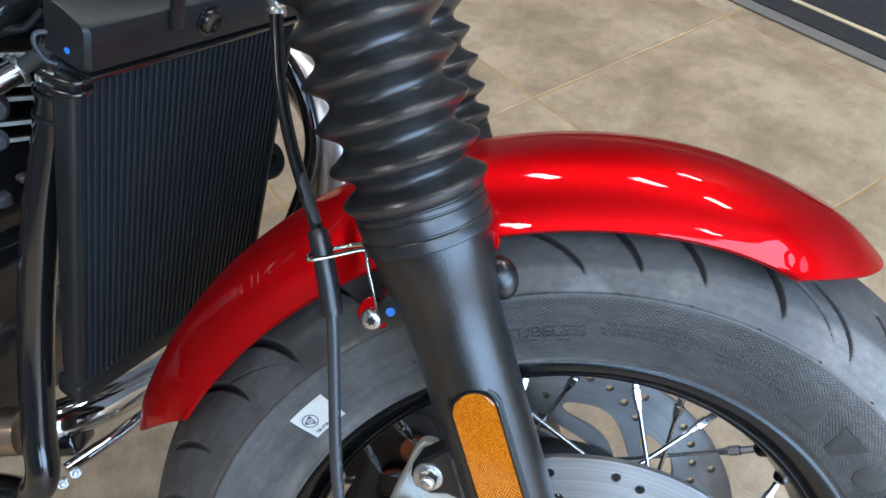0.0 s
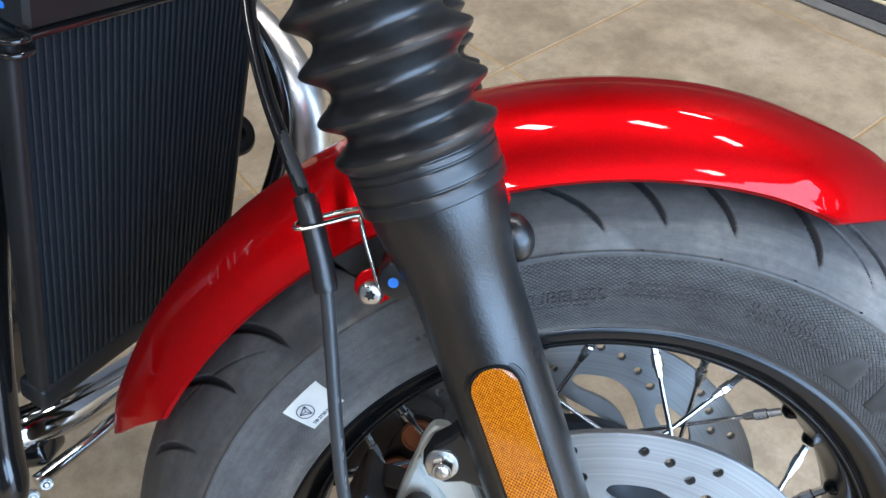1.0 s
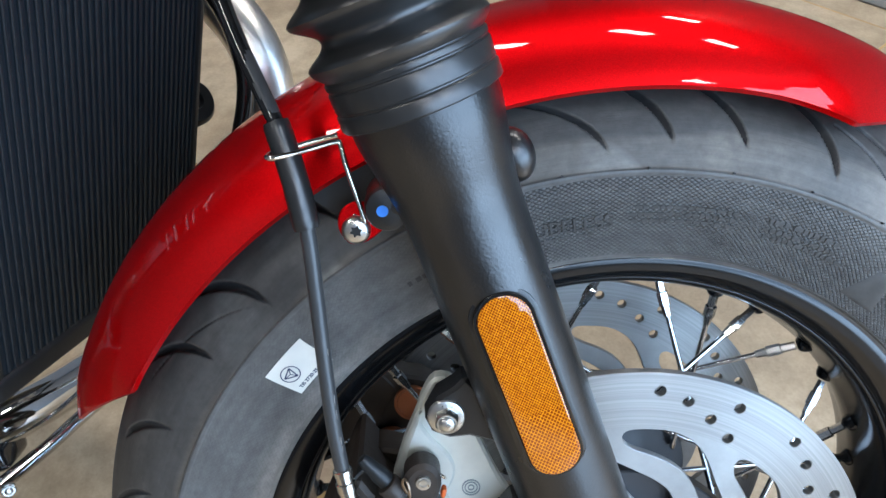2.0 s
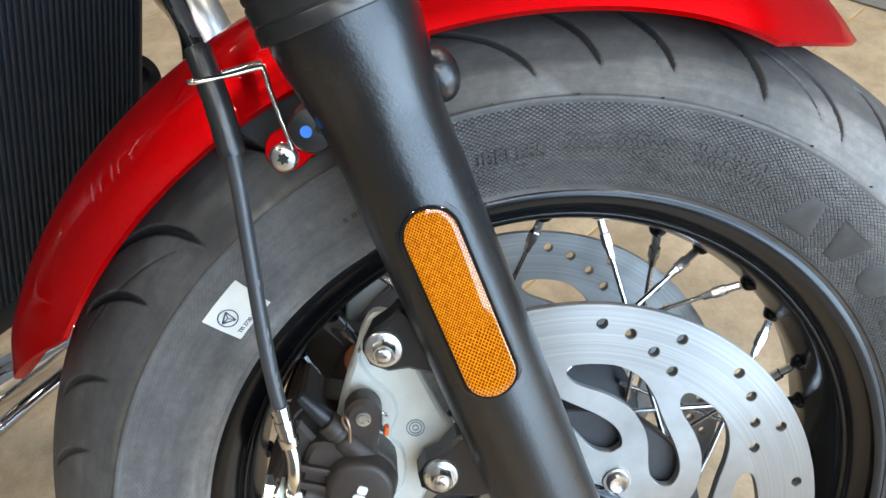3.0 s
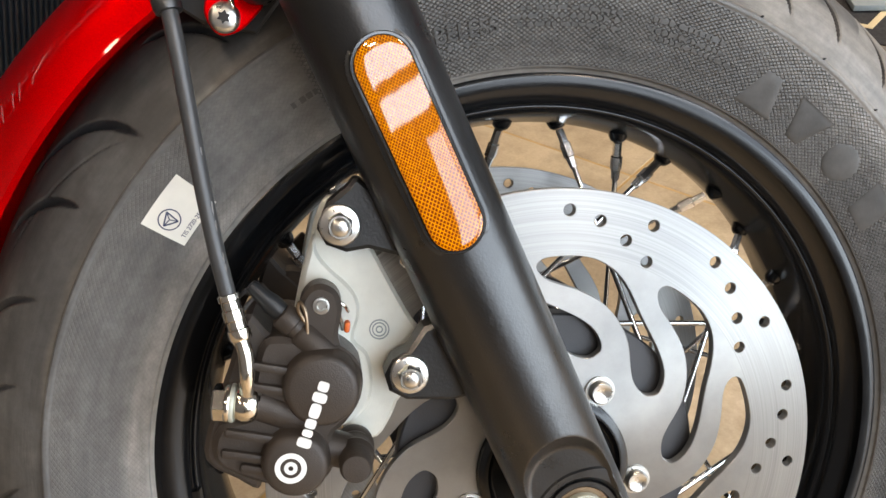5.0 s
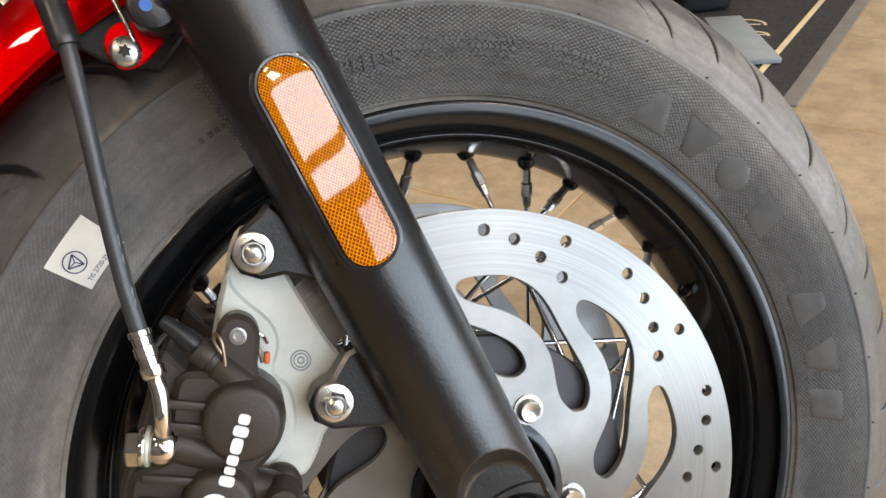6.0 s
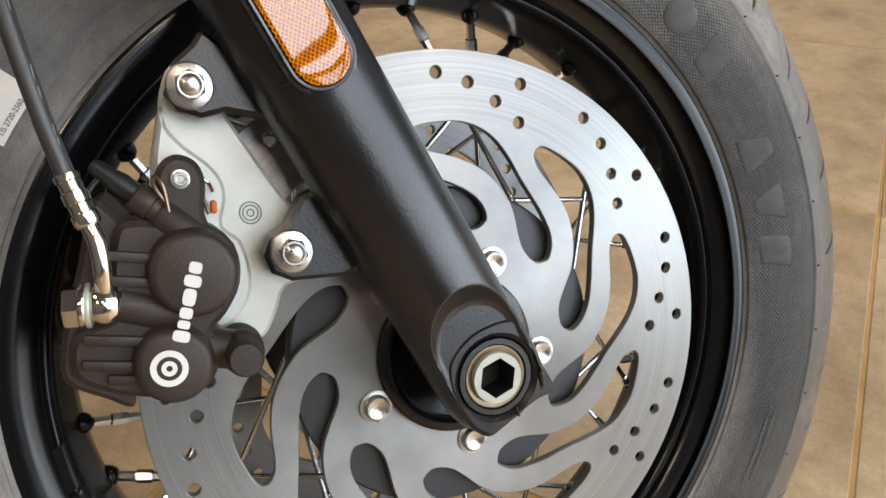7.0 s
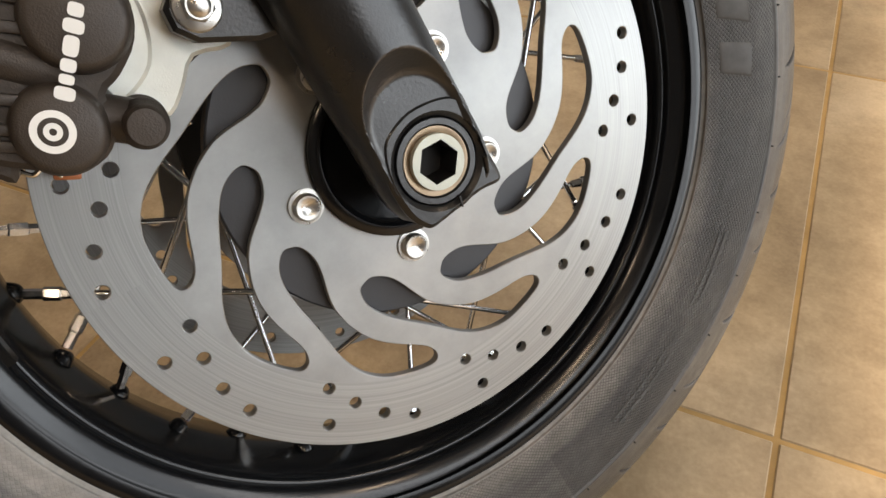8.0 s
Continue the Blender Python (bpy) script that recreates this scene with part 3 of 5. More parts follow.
def tyre_mesh(seg=1620):
    prof = tyre_profile()
    verts, faces, n = [], [], len(prof)
    cut = []
    for i in range(seg):
        a = 2 * math.pi * i / seg
        ca, sa = math.cos(a), math.sin(a)
        for r, y in prof:
            g = groove_depth(a, y, r)
            cut.append(g * 1000)
            rr_ = r - g * 0.8
            yy_ = y - math.copysign(g * 0.5, y) if abs(y) > 1e-6 else y
            verts.append((rr_ * ca, yy_, rr_ * sa))
    for i in range(seg):
        j = (i + 1) % seg
        for k in range(n - 1):
            faces.append((i * n + k, i * n + k + 1, j * n + k + 1, j * n + k))
    me = bpy.data.meshes.new("tyre")
    me.from_pydata(verts, [], faces)
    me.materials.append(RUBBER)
    cut_depths = me.attributes.new("cut_depth", "FLOAT", "POINT")
    cut_depths.data.foreach_set("value", cut)
    me.polygons.foreach_set("use_smooth", [True] * len(me.polygons))
    return me


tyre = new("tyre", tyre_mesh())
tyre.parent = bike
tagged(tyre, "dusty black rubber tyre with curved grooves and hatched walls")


WALL = [(p.z, p.x) for p in smooth_path([(y, 0, r) for r, y in TYRE], 5)]


def wall_y(r):
    """The side wall's distance from the wheel's middle plane at radius r."""
    for (r0, y0), (r1, y1) in zip(WALL, WALL[1:]):
        if r0 <= r <= r1:
            return y0 + (y1 - y0) * (r - r0) / max(1e-9, r1 - r0)
    return WALL[0][1]


def on_wall(s, u, r0, a0, lift):
    """A point of the near side wall: s metres along the arc clockwise from a0 degrees, u metres outward from r0."""
    r = r0 + u
    a = radians(a0) - s / r0
    return Vector((r * math.cos(a), -wall_y(r) - lift, r * math.sin(a)))


def wall_patch(bm, s0, s1, u0, u1, r0, a0, lift=0.0006, n=6, skew=0.0, nu=4):
    """A raised patch on the side wall."""
    low, top = ([[bm.verts.new(on_wall(s0 + (s1 - s0) * i / n + skew * j / nu, u0 + (u1 - u0) * j / nu, r0, a0, lft)) for j in range(nu + 1)] for i in range(n + 1)] for lft in (-0.0008, lift))
    for i in range(n):
        for j in range(nu):
            bm.faces.new((top[i][j], top[i + 1][j], top[i + 1][j + 1], top[i][j + 1]))
        bm.faces.new((low[i][0], low[i + 1][0], top[i + 1][0], top[i][0]))
        bm.faces.new((low[i][nu], top[i][nu], top[i + 1][nu], low[i + 1][nu]))
    for i in (0, n):
        for j in range(nu):
            bm.faces.new((low[i][j], top[i][j], top[i][j + 1], low[i][j + 1]))
    return bm


# rim
RIM_HALF = [(0.2060, -0.0478), (0.2100, -0.0490), (0.2135, -0.0487), (0.2146, -0.0478), (0.2144, -0.0466), (0.2132, -0.0458), (0.2124, -0.0444), (0.2121, -0.0428)]
for a in range(20, 166, 9):      # broad outer band
    x = 0.0076 * math.cos(radians(a))
    RIM_HALF.append((0.2046 + x, -0.0384 - 0.0032 * math.sin(radians(a)) - 0.48 * x))
RIM_HALF += [(0.1974, -0.0338), (0.1970, -0.0334), (0.1966, -0.0337), (0.1958, -0.0337), (0.1948, -0.0331), (0.1938, -0.0320), (0.1928, -0.0303), (0.1919, -0.0281), (0.1911, -0.0254)]      # crease and inner shoulder
RIM_HALF += [(0.1903, -0.0220), (0.1895, -0.0180), (0.1886, -0.0130), (0.1877, -0.0080), (0.1869, -0.0030)]      # inner cone
RIM = RIM_HALF + [(r, -y) for r, y in reversed(RIM_HALF)] + [(0.2075, 0.0420), (0.2060, 0.0), (0.2075, -0.0420)]
rim = part("rim", lathe(bmesh.new(), RIM, 240, AXLE, True), BLACK, bike, "satin black wheel rim", 62)

# spokes with their nipples
BASE = 77.3
# in turn: side of the hub flange, seat's distance from the middle plane, lead of the spoke round the hub in degrees
LACING = ((1, -0.003, 30), (-1, 0.004, -58), (1, -0.004, -50), (-1, 0.006, 58))
spoke_kind = {}
for i in range(32):
    a = radians(BASE - 11.25 * i)
    side, y0, lead = LACING[i % 4]
    hub_a = a + radians(lead)
    p0 = Vector((0.1868 * math.cos(a), y0, 0.1868 * math.sin(a)))
    p1 = Vector((0.078 * math.cos(hub_a), side * 0.046, 0.078 * math.sin(hub_a)))
    d = p1 - p0
    if i % 4 not in spoke_kind:
        run = d.length
        bm = lathe(bmesh.new(), [(0.0017, 0.012), (0.0017, run - 0.008), (0.0021, run - 0.006), (0.0021, run)], 10)
        spoke = part("spoke", bm, SPOKE, rim)
        spoke.matrix_basis = frame_to(p0, d)
        spoke_kind[i % 4] = spoke
    else:
        twin(spoke_kind[i % 4], rim, frame_to(p0, d))
    if i == 0:
        bm = lathe(bmesh.new(), [(0.0062, -0.004), (0.0058, -0.0005), (0.0050, 0.0016), (0.0038, 0.0028), (0.0028, 0.0032)], 20)
        seat0 = part("nipple_seat", bm, BLACK, rim)
        bm = bmesh.new()
        lathe(bm, [(0.0027, 0.004), (0.0027, 0.0125), (0.0036, 0.0132), (0.0036, 0.0215), (0.0028, 0.0222), (0.0024, 0.0285), (0.0017, 0.0292)], 6)
        nip0 = part("nipple", bm, SPOKE, rim, "", 25)
        for o in (seat0, nip0):
            o.matrix_basis = frame_to(p0, d)
    else:
        for o in (seat0, nip0):
            twin(o, rim, frame_to(p0, d))

# stick-on balance weights in the hollow of the rim
for a0, a1 in ((166.5, 173.3), (174.1, 176.9), (177.6, 183.9)):
    bm = bmesh.new()
    rows = []
    for k in range(9):
        a = radians(a0 + (a1 - a0) * k / 8)
        rows.append([bm.verts.new((r * math.cos(a), y, r * math.sin(a))) for r, y in ((0.1996, -0.0330), (0.1992, -0.0368), (0.1984, -0.0376), (0.1952, -0.0374), (0.1944, -0.0366), (0.1938, -0.0320))])
    for p, q in zip(rows, rows[1:]):
        for k in range(6):
            bm.faces.new((p[k], p[(k + 1) % 6], q[(k + 1) % 6], q[k]))
    bm.faces.new(rows[0])
    bm.faces.new(rows[-1])
    part("balance_weight", bm, BLACK_TUBE, rim, "black stick-on balance weight", 30)

# hub with its two flanges and the dark bore round the axle
bm = bmesh.new()
lathe(bm, [(0.0850, -0.0605), (0.0860, -0.0595), (0.0860, -0.0500), (0.0850, -0.0490), (0.060, -0.0470), (0.044, -0.036), (0.034, -0.022), (0.031, 0.0), (0.034, 0.022),
           (0.044, 0.036), (0.060, 0.0470), (0.0850, 0.0490), (0.0860, 0.0500), (0.0860, 0.0595), (0.0850, 0.0605), (0.046, 0.0605), (0.044, 0.058), (0.024, 0.056), (0.020, 0.056),
           (0.020, -0.056), (0.024, -0.056), (0.044, -0.058), (0.046, -0.0605)], 96, AXLE, True)
hub = part("hub", bm, HUB, bike, "dark grey painted wheel hub")
bm = lathe(bmesh.new(), [(0.0425, -0.0612), (0.0425, -0.072), (0.0405, -0.0735), (0.0375, -0.0735), (0.0365, -0.071), (0.034, -0.069), (0.022, -0.069), (0.021, -0.080), (0.013, -0.080), (0.013, -0.0612)], 64, AXLE, True)
part("seal_carrier", bm, BLACK, hub, "gloss black seal carrier")
part("spacer", lathe(bmesh.new(), [(0.0125, -0.100), (0.0175, -0.100), (0.0175, -0.0725), (0.0125, -0.0725)], 40, AXLE, True), STEEL, hub)

# brake discs: ten swept slots, ten groups of five drillings
SLOT = [(0.2, 72), (1.5, 67.5), (4, 65), (9, 64.4), (14, 66), (19, 70.5), (24, 77.5), (27.5, 82.5), (31.5, 87), (36.5, 92), (43, 97.2), (50.5, 101.3), (59, 106), (62, 110.5), (62.7, 115),
        (61, 118.3), (56, 119.2), (49.5, 119.3), (44.5, 117.3), (39.7, 113.3), (34.5, 106.5), (27.5, 97), (21, 91.3), (14.5, 87), (8, 82.7), (3.3, 78)]
DRILL = [(0, 143.7), (-7.05, 139.2), (-14.1, 131.8), (-21.1, 124.5), (-19.1, 143.8)]
BOLT_ANGLES = (185.5, 257.5, 329.5, 41.5, 113.5)


def disc_mesh(thick=0.0052):
    loops = [circle(0, 0, 0.155, 200), circle(0, 0, 0.0425, 72)]
    for k in range(10):
        loops.append(round_loop([(0.001 * r * math.cos(radians(195.2 + 36 * k + a)), 0.001 * r * math.sin(radians(195.2 + 36 * k + a))) for a, r in SLOT], 3))
        for a, r in DRILL:
            b = radians(70.1 + 36 * k + a)
            loops.append(circle(0.001 * r * math.cos(b), 0.001 * r * math.sin(b), 0.0031, 18))
    return plate(bmesh.new(), loops, -thick / 2, thick / 2, 0.0004)


disc = part("brake_disc", disc_mesh(), DISC, bike, "drilled and slotted bare steel brake disc", 25)
disc.matrix_basis = Matrix.Translation((0, -0.0652, 0))
far_disc = twin(disc, bike, pose(0, 0.0652, 0, 0, 0, 0) @ Matrix.Diagonal((1, -1, 1, 1)))
bolt0 = None
for d_ob in (disc, far_disc):
    for b in BOLT_ANGLES:
        p = (0.0503 * math.cos(radians(b)), -0.0027, 0.0503 * math.sin(radians(b)))
        if bolt0 is None:
            bolt0 = part("disc_bolt", socket_bolt(bmesh.new(), Matrix(), 0.0066, 0.0052, 0.003), STEEL, d_ob)
            bolt0.matrix_basis = facing(*p)
        else:
            twin(bolt0, d_ob, facing(*p, 17 * b))

# fork legs
FORK_D = Vector((-0.113, 0, 1)).normalized()


def fork_point(z, y):
    return Vector((0.0003 - 0.113 * z, y, z))


LEG = [(0.0001, -0.0240), (0.0120, -0.0238), (0.0190, -0.0215), (0.0232, -0.0170), (0.0256, -0.0100)] + [(0.0264, -0.002 + 0.0006 * k) for k in range(100)]
LEG += [(0.0264, 0.062), (0.0264, 0.120), (0.0264, 0.180), (0.0263, 0.235), (0.0262, 0.262), (0.0263, 0.272), (0.0266, 0.280), (0.0273, 0.288), (0.0285, 0.295), (0.0299, 0.303), (0.0311, 0.310), (0.0320, 0.317), (0.0325, 0.325), (0.0326, 0.345)]
BOOT = [(0.0318, 0.3244), (0.0344, 0.3244), (0.0350, 0.3250), (0.0350, 0.3308), (0.0347, 0.3313), (0.0341, 0.3316), (0.0341, 0.3322), (0.0346, 0.3328), (0.0348, 0.3400), (0.0345, 0.3407), (0.0340, 0.3409), (0.0340, 0.3415),
        (0.0346, 0.3421), (0.0348, 0.3440), (0.0345, 0.3447), (0.0341, 0.3449), (0.0341, 0.3454), (0.0350, 0.3462)]
CREST, VALLEY = (0.0384, 0.0396, 0.0399, 0.0396, 0.0396, 0.0394, 0.0394, 0.0394), 0.0293


def gaiter_profile():
    """Stacked folds: sharp crests, round valleys, each upper flank a little flatter than the lower one."""
    out = list(BOOT) + [(0.0366, 0.3478), (0.0378, 0.3493), (CREST[0] - 0.0002, 0.3506), (CREST[0], 0.3514)]
    low = 0.3514
    for k in range(1, 8):
        high = 0.3697 + 0.0219 * (k - 1)
        mid = low + 0.46 * (high - low)
        for t in range(1, 9):
            w = 0.5 + 0.5 * math.cos(math.pi * (t / 8) ** 0.80)
            out.append((VALLEY + (CREST[k - 1] - VALLEY) * w, low + (mid - low) * t / 8))
        for t in range(1, 9):
            w = 0.5 - 0.5 * math.cos(math.pi * (t / 8) ** 1.15)
            out.append((VALLEY + (CREST[k] - VALLEY) * w, mid + (high - mid) * t / 8))
        low = high
    return out + [(0.02, low)]


SEAM = radians(-86)


def fork_leg(y, near):
    base = Matrix.Translation((0.0003, y, 0)) @ Vector(FORK_D).to_track_quat("Z", "Y").to_matrix().to_4x4()
    stretch = math.sqrt(1 + 0.113 ** 2)
    bm = lathe(bmesh.new(), [(r, z * stretch) for r, z in LEG], 216, base)
    # flat milled face with an arched top round the axle
    for v in bm.verts:
        x, z, out = v.co.x, v.co.z, abs(v.co.y)
        past = math.hypot(x + 0.0025, z - 0.020) - 0.0178 if z > 0.020 else abs(x + 0.0025) - 0.0178
        if z > 0.056:
            continue
        limit = 0.1186 + 0.0035 * (math.sqrt(1 + (max(0.0, past) / 0.0030) ** 2) - 1)
        if math.hypot(x, z) < 0.0206:
            limit = 0.0990
        if out > limit:
            v.co.y = math.copysign(limit, v.co.y)
    leg = part("fork_leg", bm, FORK, bike, "satin black cast fork leg")
    bm = lathe(bmesh.new(), [(r, z * stretch) for r, z in gaiter_profile()], 72, base)
    gaiter = part("gaiter", bm, GAITER, leg, "ribbed black rubber gaiter", 38)
    if near:      # moulding seam down the front of the rubber
        seam = [base @ Vector((r * math.cos(SEAM) * 1.003, r * math.sin(SEAM) * 1.003, z * stretch)) for r, z in gaiter_profile()[2:-1]]
        part("mould_seam", tube(bmesh.new(), seam, 0.00028, 6, 1, False), GAITER, gaiter)
    return leg


leg = fork_leg(-0.105, True)
far_leg = fork_leg(0.105, False)

# axle clamp at the foot of each leg
CLAMP = [(20, 20), (22.5, 8), (23.5, -6), (25, -16), (24, -22), (14, -21.6), (2, -23.4), (-8, -25), (-14.5, -25), (-20, -18), (-22.5, -9), (-23.5, 2), (-22, 12), (-17.5, 20), (-4, 26), (12, 25)]
for lg, s in ((leg, 1), (far_leg, -1)):
    loops = [round_loop([(0.001 * x, 0.001 * z) for x, z in CLAMP], 4), circle(0, 0, 0.0192, 48)]
    bm = plate(bmesh.new(), loops, -0.1195, -0.086, 0.0022)
    lathe(bm, [(0.0195, -0.1150), (0.0182, -0.1180), (0.0158, -0.1180), (0.0150, -0.1165), (0.0150, -0.094), (0.0195, -0.094)], 48, AXLE, True)
    cl = part("axle_clamp", bm, FORK, lg, "", 32)
    cl.matrix_basis = Matrix.Diagonal((1, s, 1, 1))
part("axle_bush", lathe(bmesh.new(), [(0.0121, -0.1168), (0.0134, -0.1172), (0.0149, -0.1172), (0.0149, -0.1100), (0.0121, -0.1100)], 48, AXLE, True), BRONZE, leg, "heat-tinted ring round the axle")
# no slot is cut: a thin black block stands in for its dark gap
bm = block(bmesh.new(), 0.0007, 0.0085, 0.0052, Matrix.Translation((0.0028, -0.1155, -0.0206)) @ pose(0, 0, 0, 0, 7, 0))
part("clamp_slot", bm, BLACK_MATT, leg, "", 0)

# hollow axle end with a hexagon socket
bm = bmesh.new()
seg = 48
outer, inner = [], []
for i in range(seg):
    a = 2 * math.pi * i / seg
    f = (a % (math.pi / 3)) - math.pi / 6
    rh = 0.0083 / math.cos(f)
    outer.append(bm.verts.new((0.0120 * math.cos(a), -0.1200, 0.0120 * math.sin(a))))
    inner.append(bm.verts.new((rh * math.cos(a), -0.1200, rh * math.sin(a))))
back = [bm.verts.new((v.co.x, -0.1030, v.co.z)) for v in outer]
for a in range(seg):
    b = (a + 1) % seg
    bm.faces.new((inner[a], inner[b], outer[b], outer[a]))
    bm.faces.new((outer[a], outer[b], back[b], back[a]))
# matt black socket walls: the hole's shade is put into the colour
socket = bmesh.new()
mouth = [[socket.verts.new((0.00956 * math.cos(a * math.pi / 3), y, 0.00956 * math.sin(a * math.pi / 3))) for a in range(6)] for y in (-0.1198, -0.1030)]
for a in range(6):
    socket.faces.new((mouth[0][a], mouth[0][(a + 1) % 6], mouth[1][(a + 1) % 6], mouth[1][a]))
part("axle_socket", socket, BLACK_MATT, leg, "", 0)
part("axle", bm, CREAM, leg, "pale zinc-plated axle with a hexagon socket")
# black disc stands in for the bore's dark depth
part("axle_bore", lathe(bmesh.new(), [(0.0001, -0.104), (0.0092, -0.104), (0.0092, -0.1035), (0.0001, -0.1035)], 32, AXLE), BLACK_MATT, leg)

# amber reflector set into the near leg, slightly domed
REF_C = 0.5 * (fork_point(0.2440, 0) + fork_point(0.1490, 0))
bm = bmesh.new()


def pill(half_len, half_wid, n=14):
    pts = []
    for k in range(n + 1):
        a = math.pi * k / n
        pts.append((half_wid * math.cos(a), half_len - half_wid + half_wid * math.sin(a)))
    for k in range(n + 1):
        a = math.pi + math.pi * k / n
        pts.append((half_wid * math.cos(a), -half_len + half_wid + half_wid * math.sin(a)))
    return pts


def domed_pill(bm, half_len, half_wid, depth, dome):
    rings = []
    for f, h in ((1.0, 0.0), (1.0, depth), (0.94, depth + dome * 0.45), (0.8, depth + dome * 0.75), (0.5, depth + dome), (0.15, depth + dome * 1.05)):
        rings.append([bm.verts.new((p[0] * f, -h, p[1] if f == 1.0 else (p[1] - math.copysign((half_len - half_wid), p[1])) * f + math.copysign((half_len - half_wid), p[1]))) for p in pill(half_len, half_wid)])
    n = len(rings[0])
    for a, b in zip(rings, rings[1:]):
        for i in range(n):
            bm.faces.new((a[i], a[(i + 1) % n], b[(i + 1) % n], b[i]))
    bm.faces.new(rings[-1])
    bm.faces.new(rings[0])
    return bm


TILT_FORK = pose(0, 0, 0, 0, -6.45, 0)
boss = part("reflector_boss", domed_pill(bmesh.new(), 0.0502, 0.0152, 0.0056, 0.0006), FORK, leg)
boss.matrix_basis = Matrix.Translation(REF_C + Vector((0, -0.1236, 0))) @ TILT_FORK
bez = part("reflector_bezel", plate(bmesh.new(), [[Vector(p) for p in pill(0.0484, 0.0135, 20)], [Vector(p) for p in pill(0.0466, 0.0118, 20)]], -0.0085, -0.0010, 0.0004), BLACK_TUBE, leg, "thin black bezel round the reflector", 30)
bez.matrix_basis = Matrix.Translation(REF_C + Vector((0, -0.1236, 0))) @ TILT_FORK
ref = part("reflector", domed_pill(bmesh.new(), 0.0465, 0.0117, 0.0036, 0.0004), AMBER, leg, "long amber reflector with rounded ends")
ref.matrix_basis = Matrix.Translation(REF_C + Vector((0, -0.1288, 0))) @ TILT_FORK @ pose(0, 0, 0, -0.9, 0, 2.0)

# mudguard: a thin red shell bent over the tyre
def mudguard_section():
    half = [(0.0692, 0.3072), (0.0684, 0.3098), (0.0662, 0.3156), (0.0616, 0.3238), (0.0530, 0.3330), (0.0410, 0.3413), (0.0250, 0.3472), (0.0, 0.3495)]
    pts = smooth_path([(-y, 0, r) for y, r in half], 4)
    left = [(p.x, p.z) for p in pts]
    return left + [(-y, r) for y, r in reversed(left[:-1])]


bm = bmesh.new()
sec = mudguard_section()
NA = 160
grid_o, grid_i = [], []
for i in range(NA + 1):
    row_o, row_i = [], []
    for y, r in sec:
        f = (abs(y) / 0.068) ** 2.05
        a0, a1 = 44.5 + 12.8 * f, 148.5 - 12.0 * f
        a = radians(a0 + (a1 - a0) * i / NA)
        deg = math.degrees(a)
        drop = 0.010 * max(0, (deg - 125) / 25) ** 1.5 + 0.0080 * max(0, (70 - deg) / 26) ** 1.3
        w = min(1.0, abs(y) / 0.068)
        base = r - drop * (1 - 0.75 * f)
        nose = max(0.0, base - (0.336 - 0.032 * w ** 1.35)) * max(0, 1 - (deg - a0) / 9) ** 2
        tail = max(0.0, base - (0.338 - 0.031 * w ** 2.6)) * max(0, 1 - (a1 - deg) / 6) ** 2
        ro = base - nose - tail
        row_o.append(bm.verts.new((ro * math.cos(a), y, ro * math.sin(a))))
        sh = 0.0022
        row_i.append(bm.verts.new(((ro - sh) * math.cos(a), y * (1 - sh / 0.06), (ro - sh) * math.sin(a))))
    grid_o.append(row_o)
    grid_i.append(row_i)
ns = len(sec)
for i in range(NA):
    for k in range(ns - 1):
        bm.faces.new((grid_o[i][k], grid_o[i][k + 1], grid_o[i + 1][k + 1], grid_o[i + 1][k]))
        bm.faces.new((grid_i[i][k + 1], grid_i[i][k], grid_i[i + 1][k], grid_i[i + 1][k + 1]))
    for k in (0, ns - 1):
        bm.faces.new((grid_o[i][k], grid_o[i + 1][k], grid_i[i + 1][k], grid_i[i][k]))
for i in (0, NA):
    for k in range(ns - 1):
        bm.faces.new((grid_o[i][k], grid_i[i][k], grid_i[i][k + 1], grid_o[i][k + 1]))
mudguard = part("mudguard", bm, RED, bike, "glossy candy red front mudguard")

part("stay", plate(bmesh.new(), [[(-0.114, 0.300), (-0.058, 0.306), (-0.052, 0.278), (-0.072, 0.264), (-0.094, 0.276)]], -0.0625, -0.0590, 0.0012), BLACK_MATT, mudguard, "black stay under the mudguard", 30)
tab = part("tab", plate(bmesh.new(), [round_loop([(-0.0870, 0.2745), (-0.0840, 0.2660), (-0.0755, 0.2650), (-0.0665, 0.2690), (-0.0615, 0.2735), (-0.0690, 0.2815), (-0.0765, 0.2850), (-0.0840, 0.2820)], 4)], -0.0825, -0.0800, 0.0007), RED, mudguard, "small red painted fixing tab", 30)
tab.matrix_basis = Matrix.Translation((-0.0022, -0.0018, 0))
bm = bmesh.new()
lathe(bm, [(0.0001, 0), (0.0068, 0), (0.0069, 0.0009), (0.0062, 0.0022), (0.0046, 0.0031), (0.0001, 0.0034)], 36, facing(-0.0791, -0.0826, 0.2721))
part("tab_screw", bm, STEEL, mudguard).matrix_basis = Matrix.Translation((-0.0022, -0.0018, 0))
# a proud black star plate stands in for the recess's shade
star = [((0.0030 if k % 2 == 0 else 0.0019) * math.cos(math.pi / 6 * k), (0.0030 if k % 2 == 0 else 0.0019) * math.sin(math.pi / 6 * k)) for k in range(12)]
part("star_socket", plate(bmesh.new(), [round_loop([(-0.0813 + x, 0.2721 + z) for x, z in star], 3)], -0.0880, -0.0860), BLACK_MATT, mudguard, "", 0)
part("front_tab", plate(bmesh.new(), [[(-0.014, 0.312), (-0.003, 0.312), (-0.0015, 0.3050), (-0.004, 0.3000), (-0.014, 0.300)]], -0.0740, -0.0715, 0.0006), RED, mudguard, "", 30)
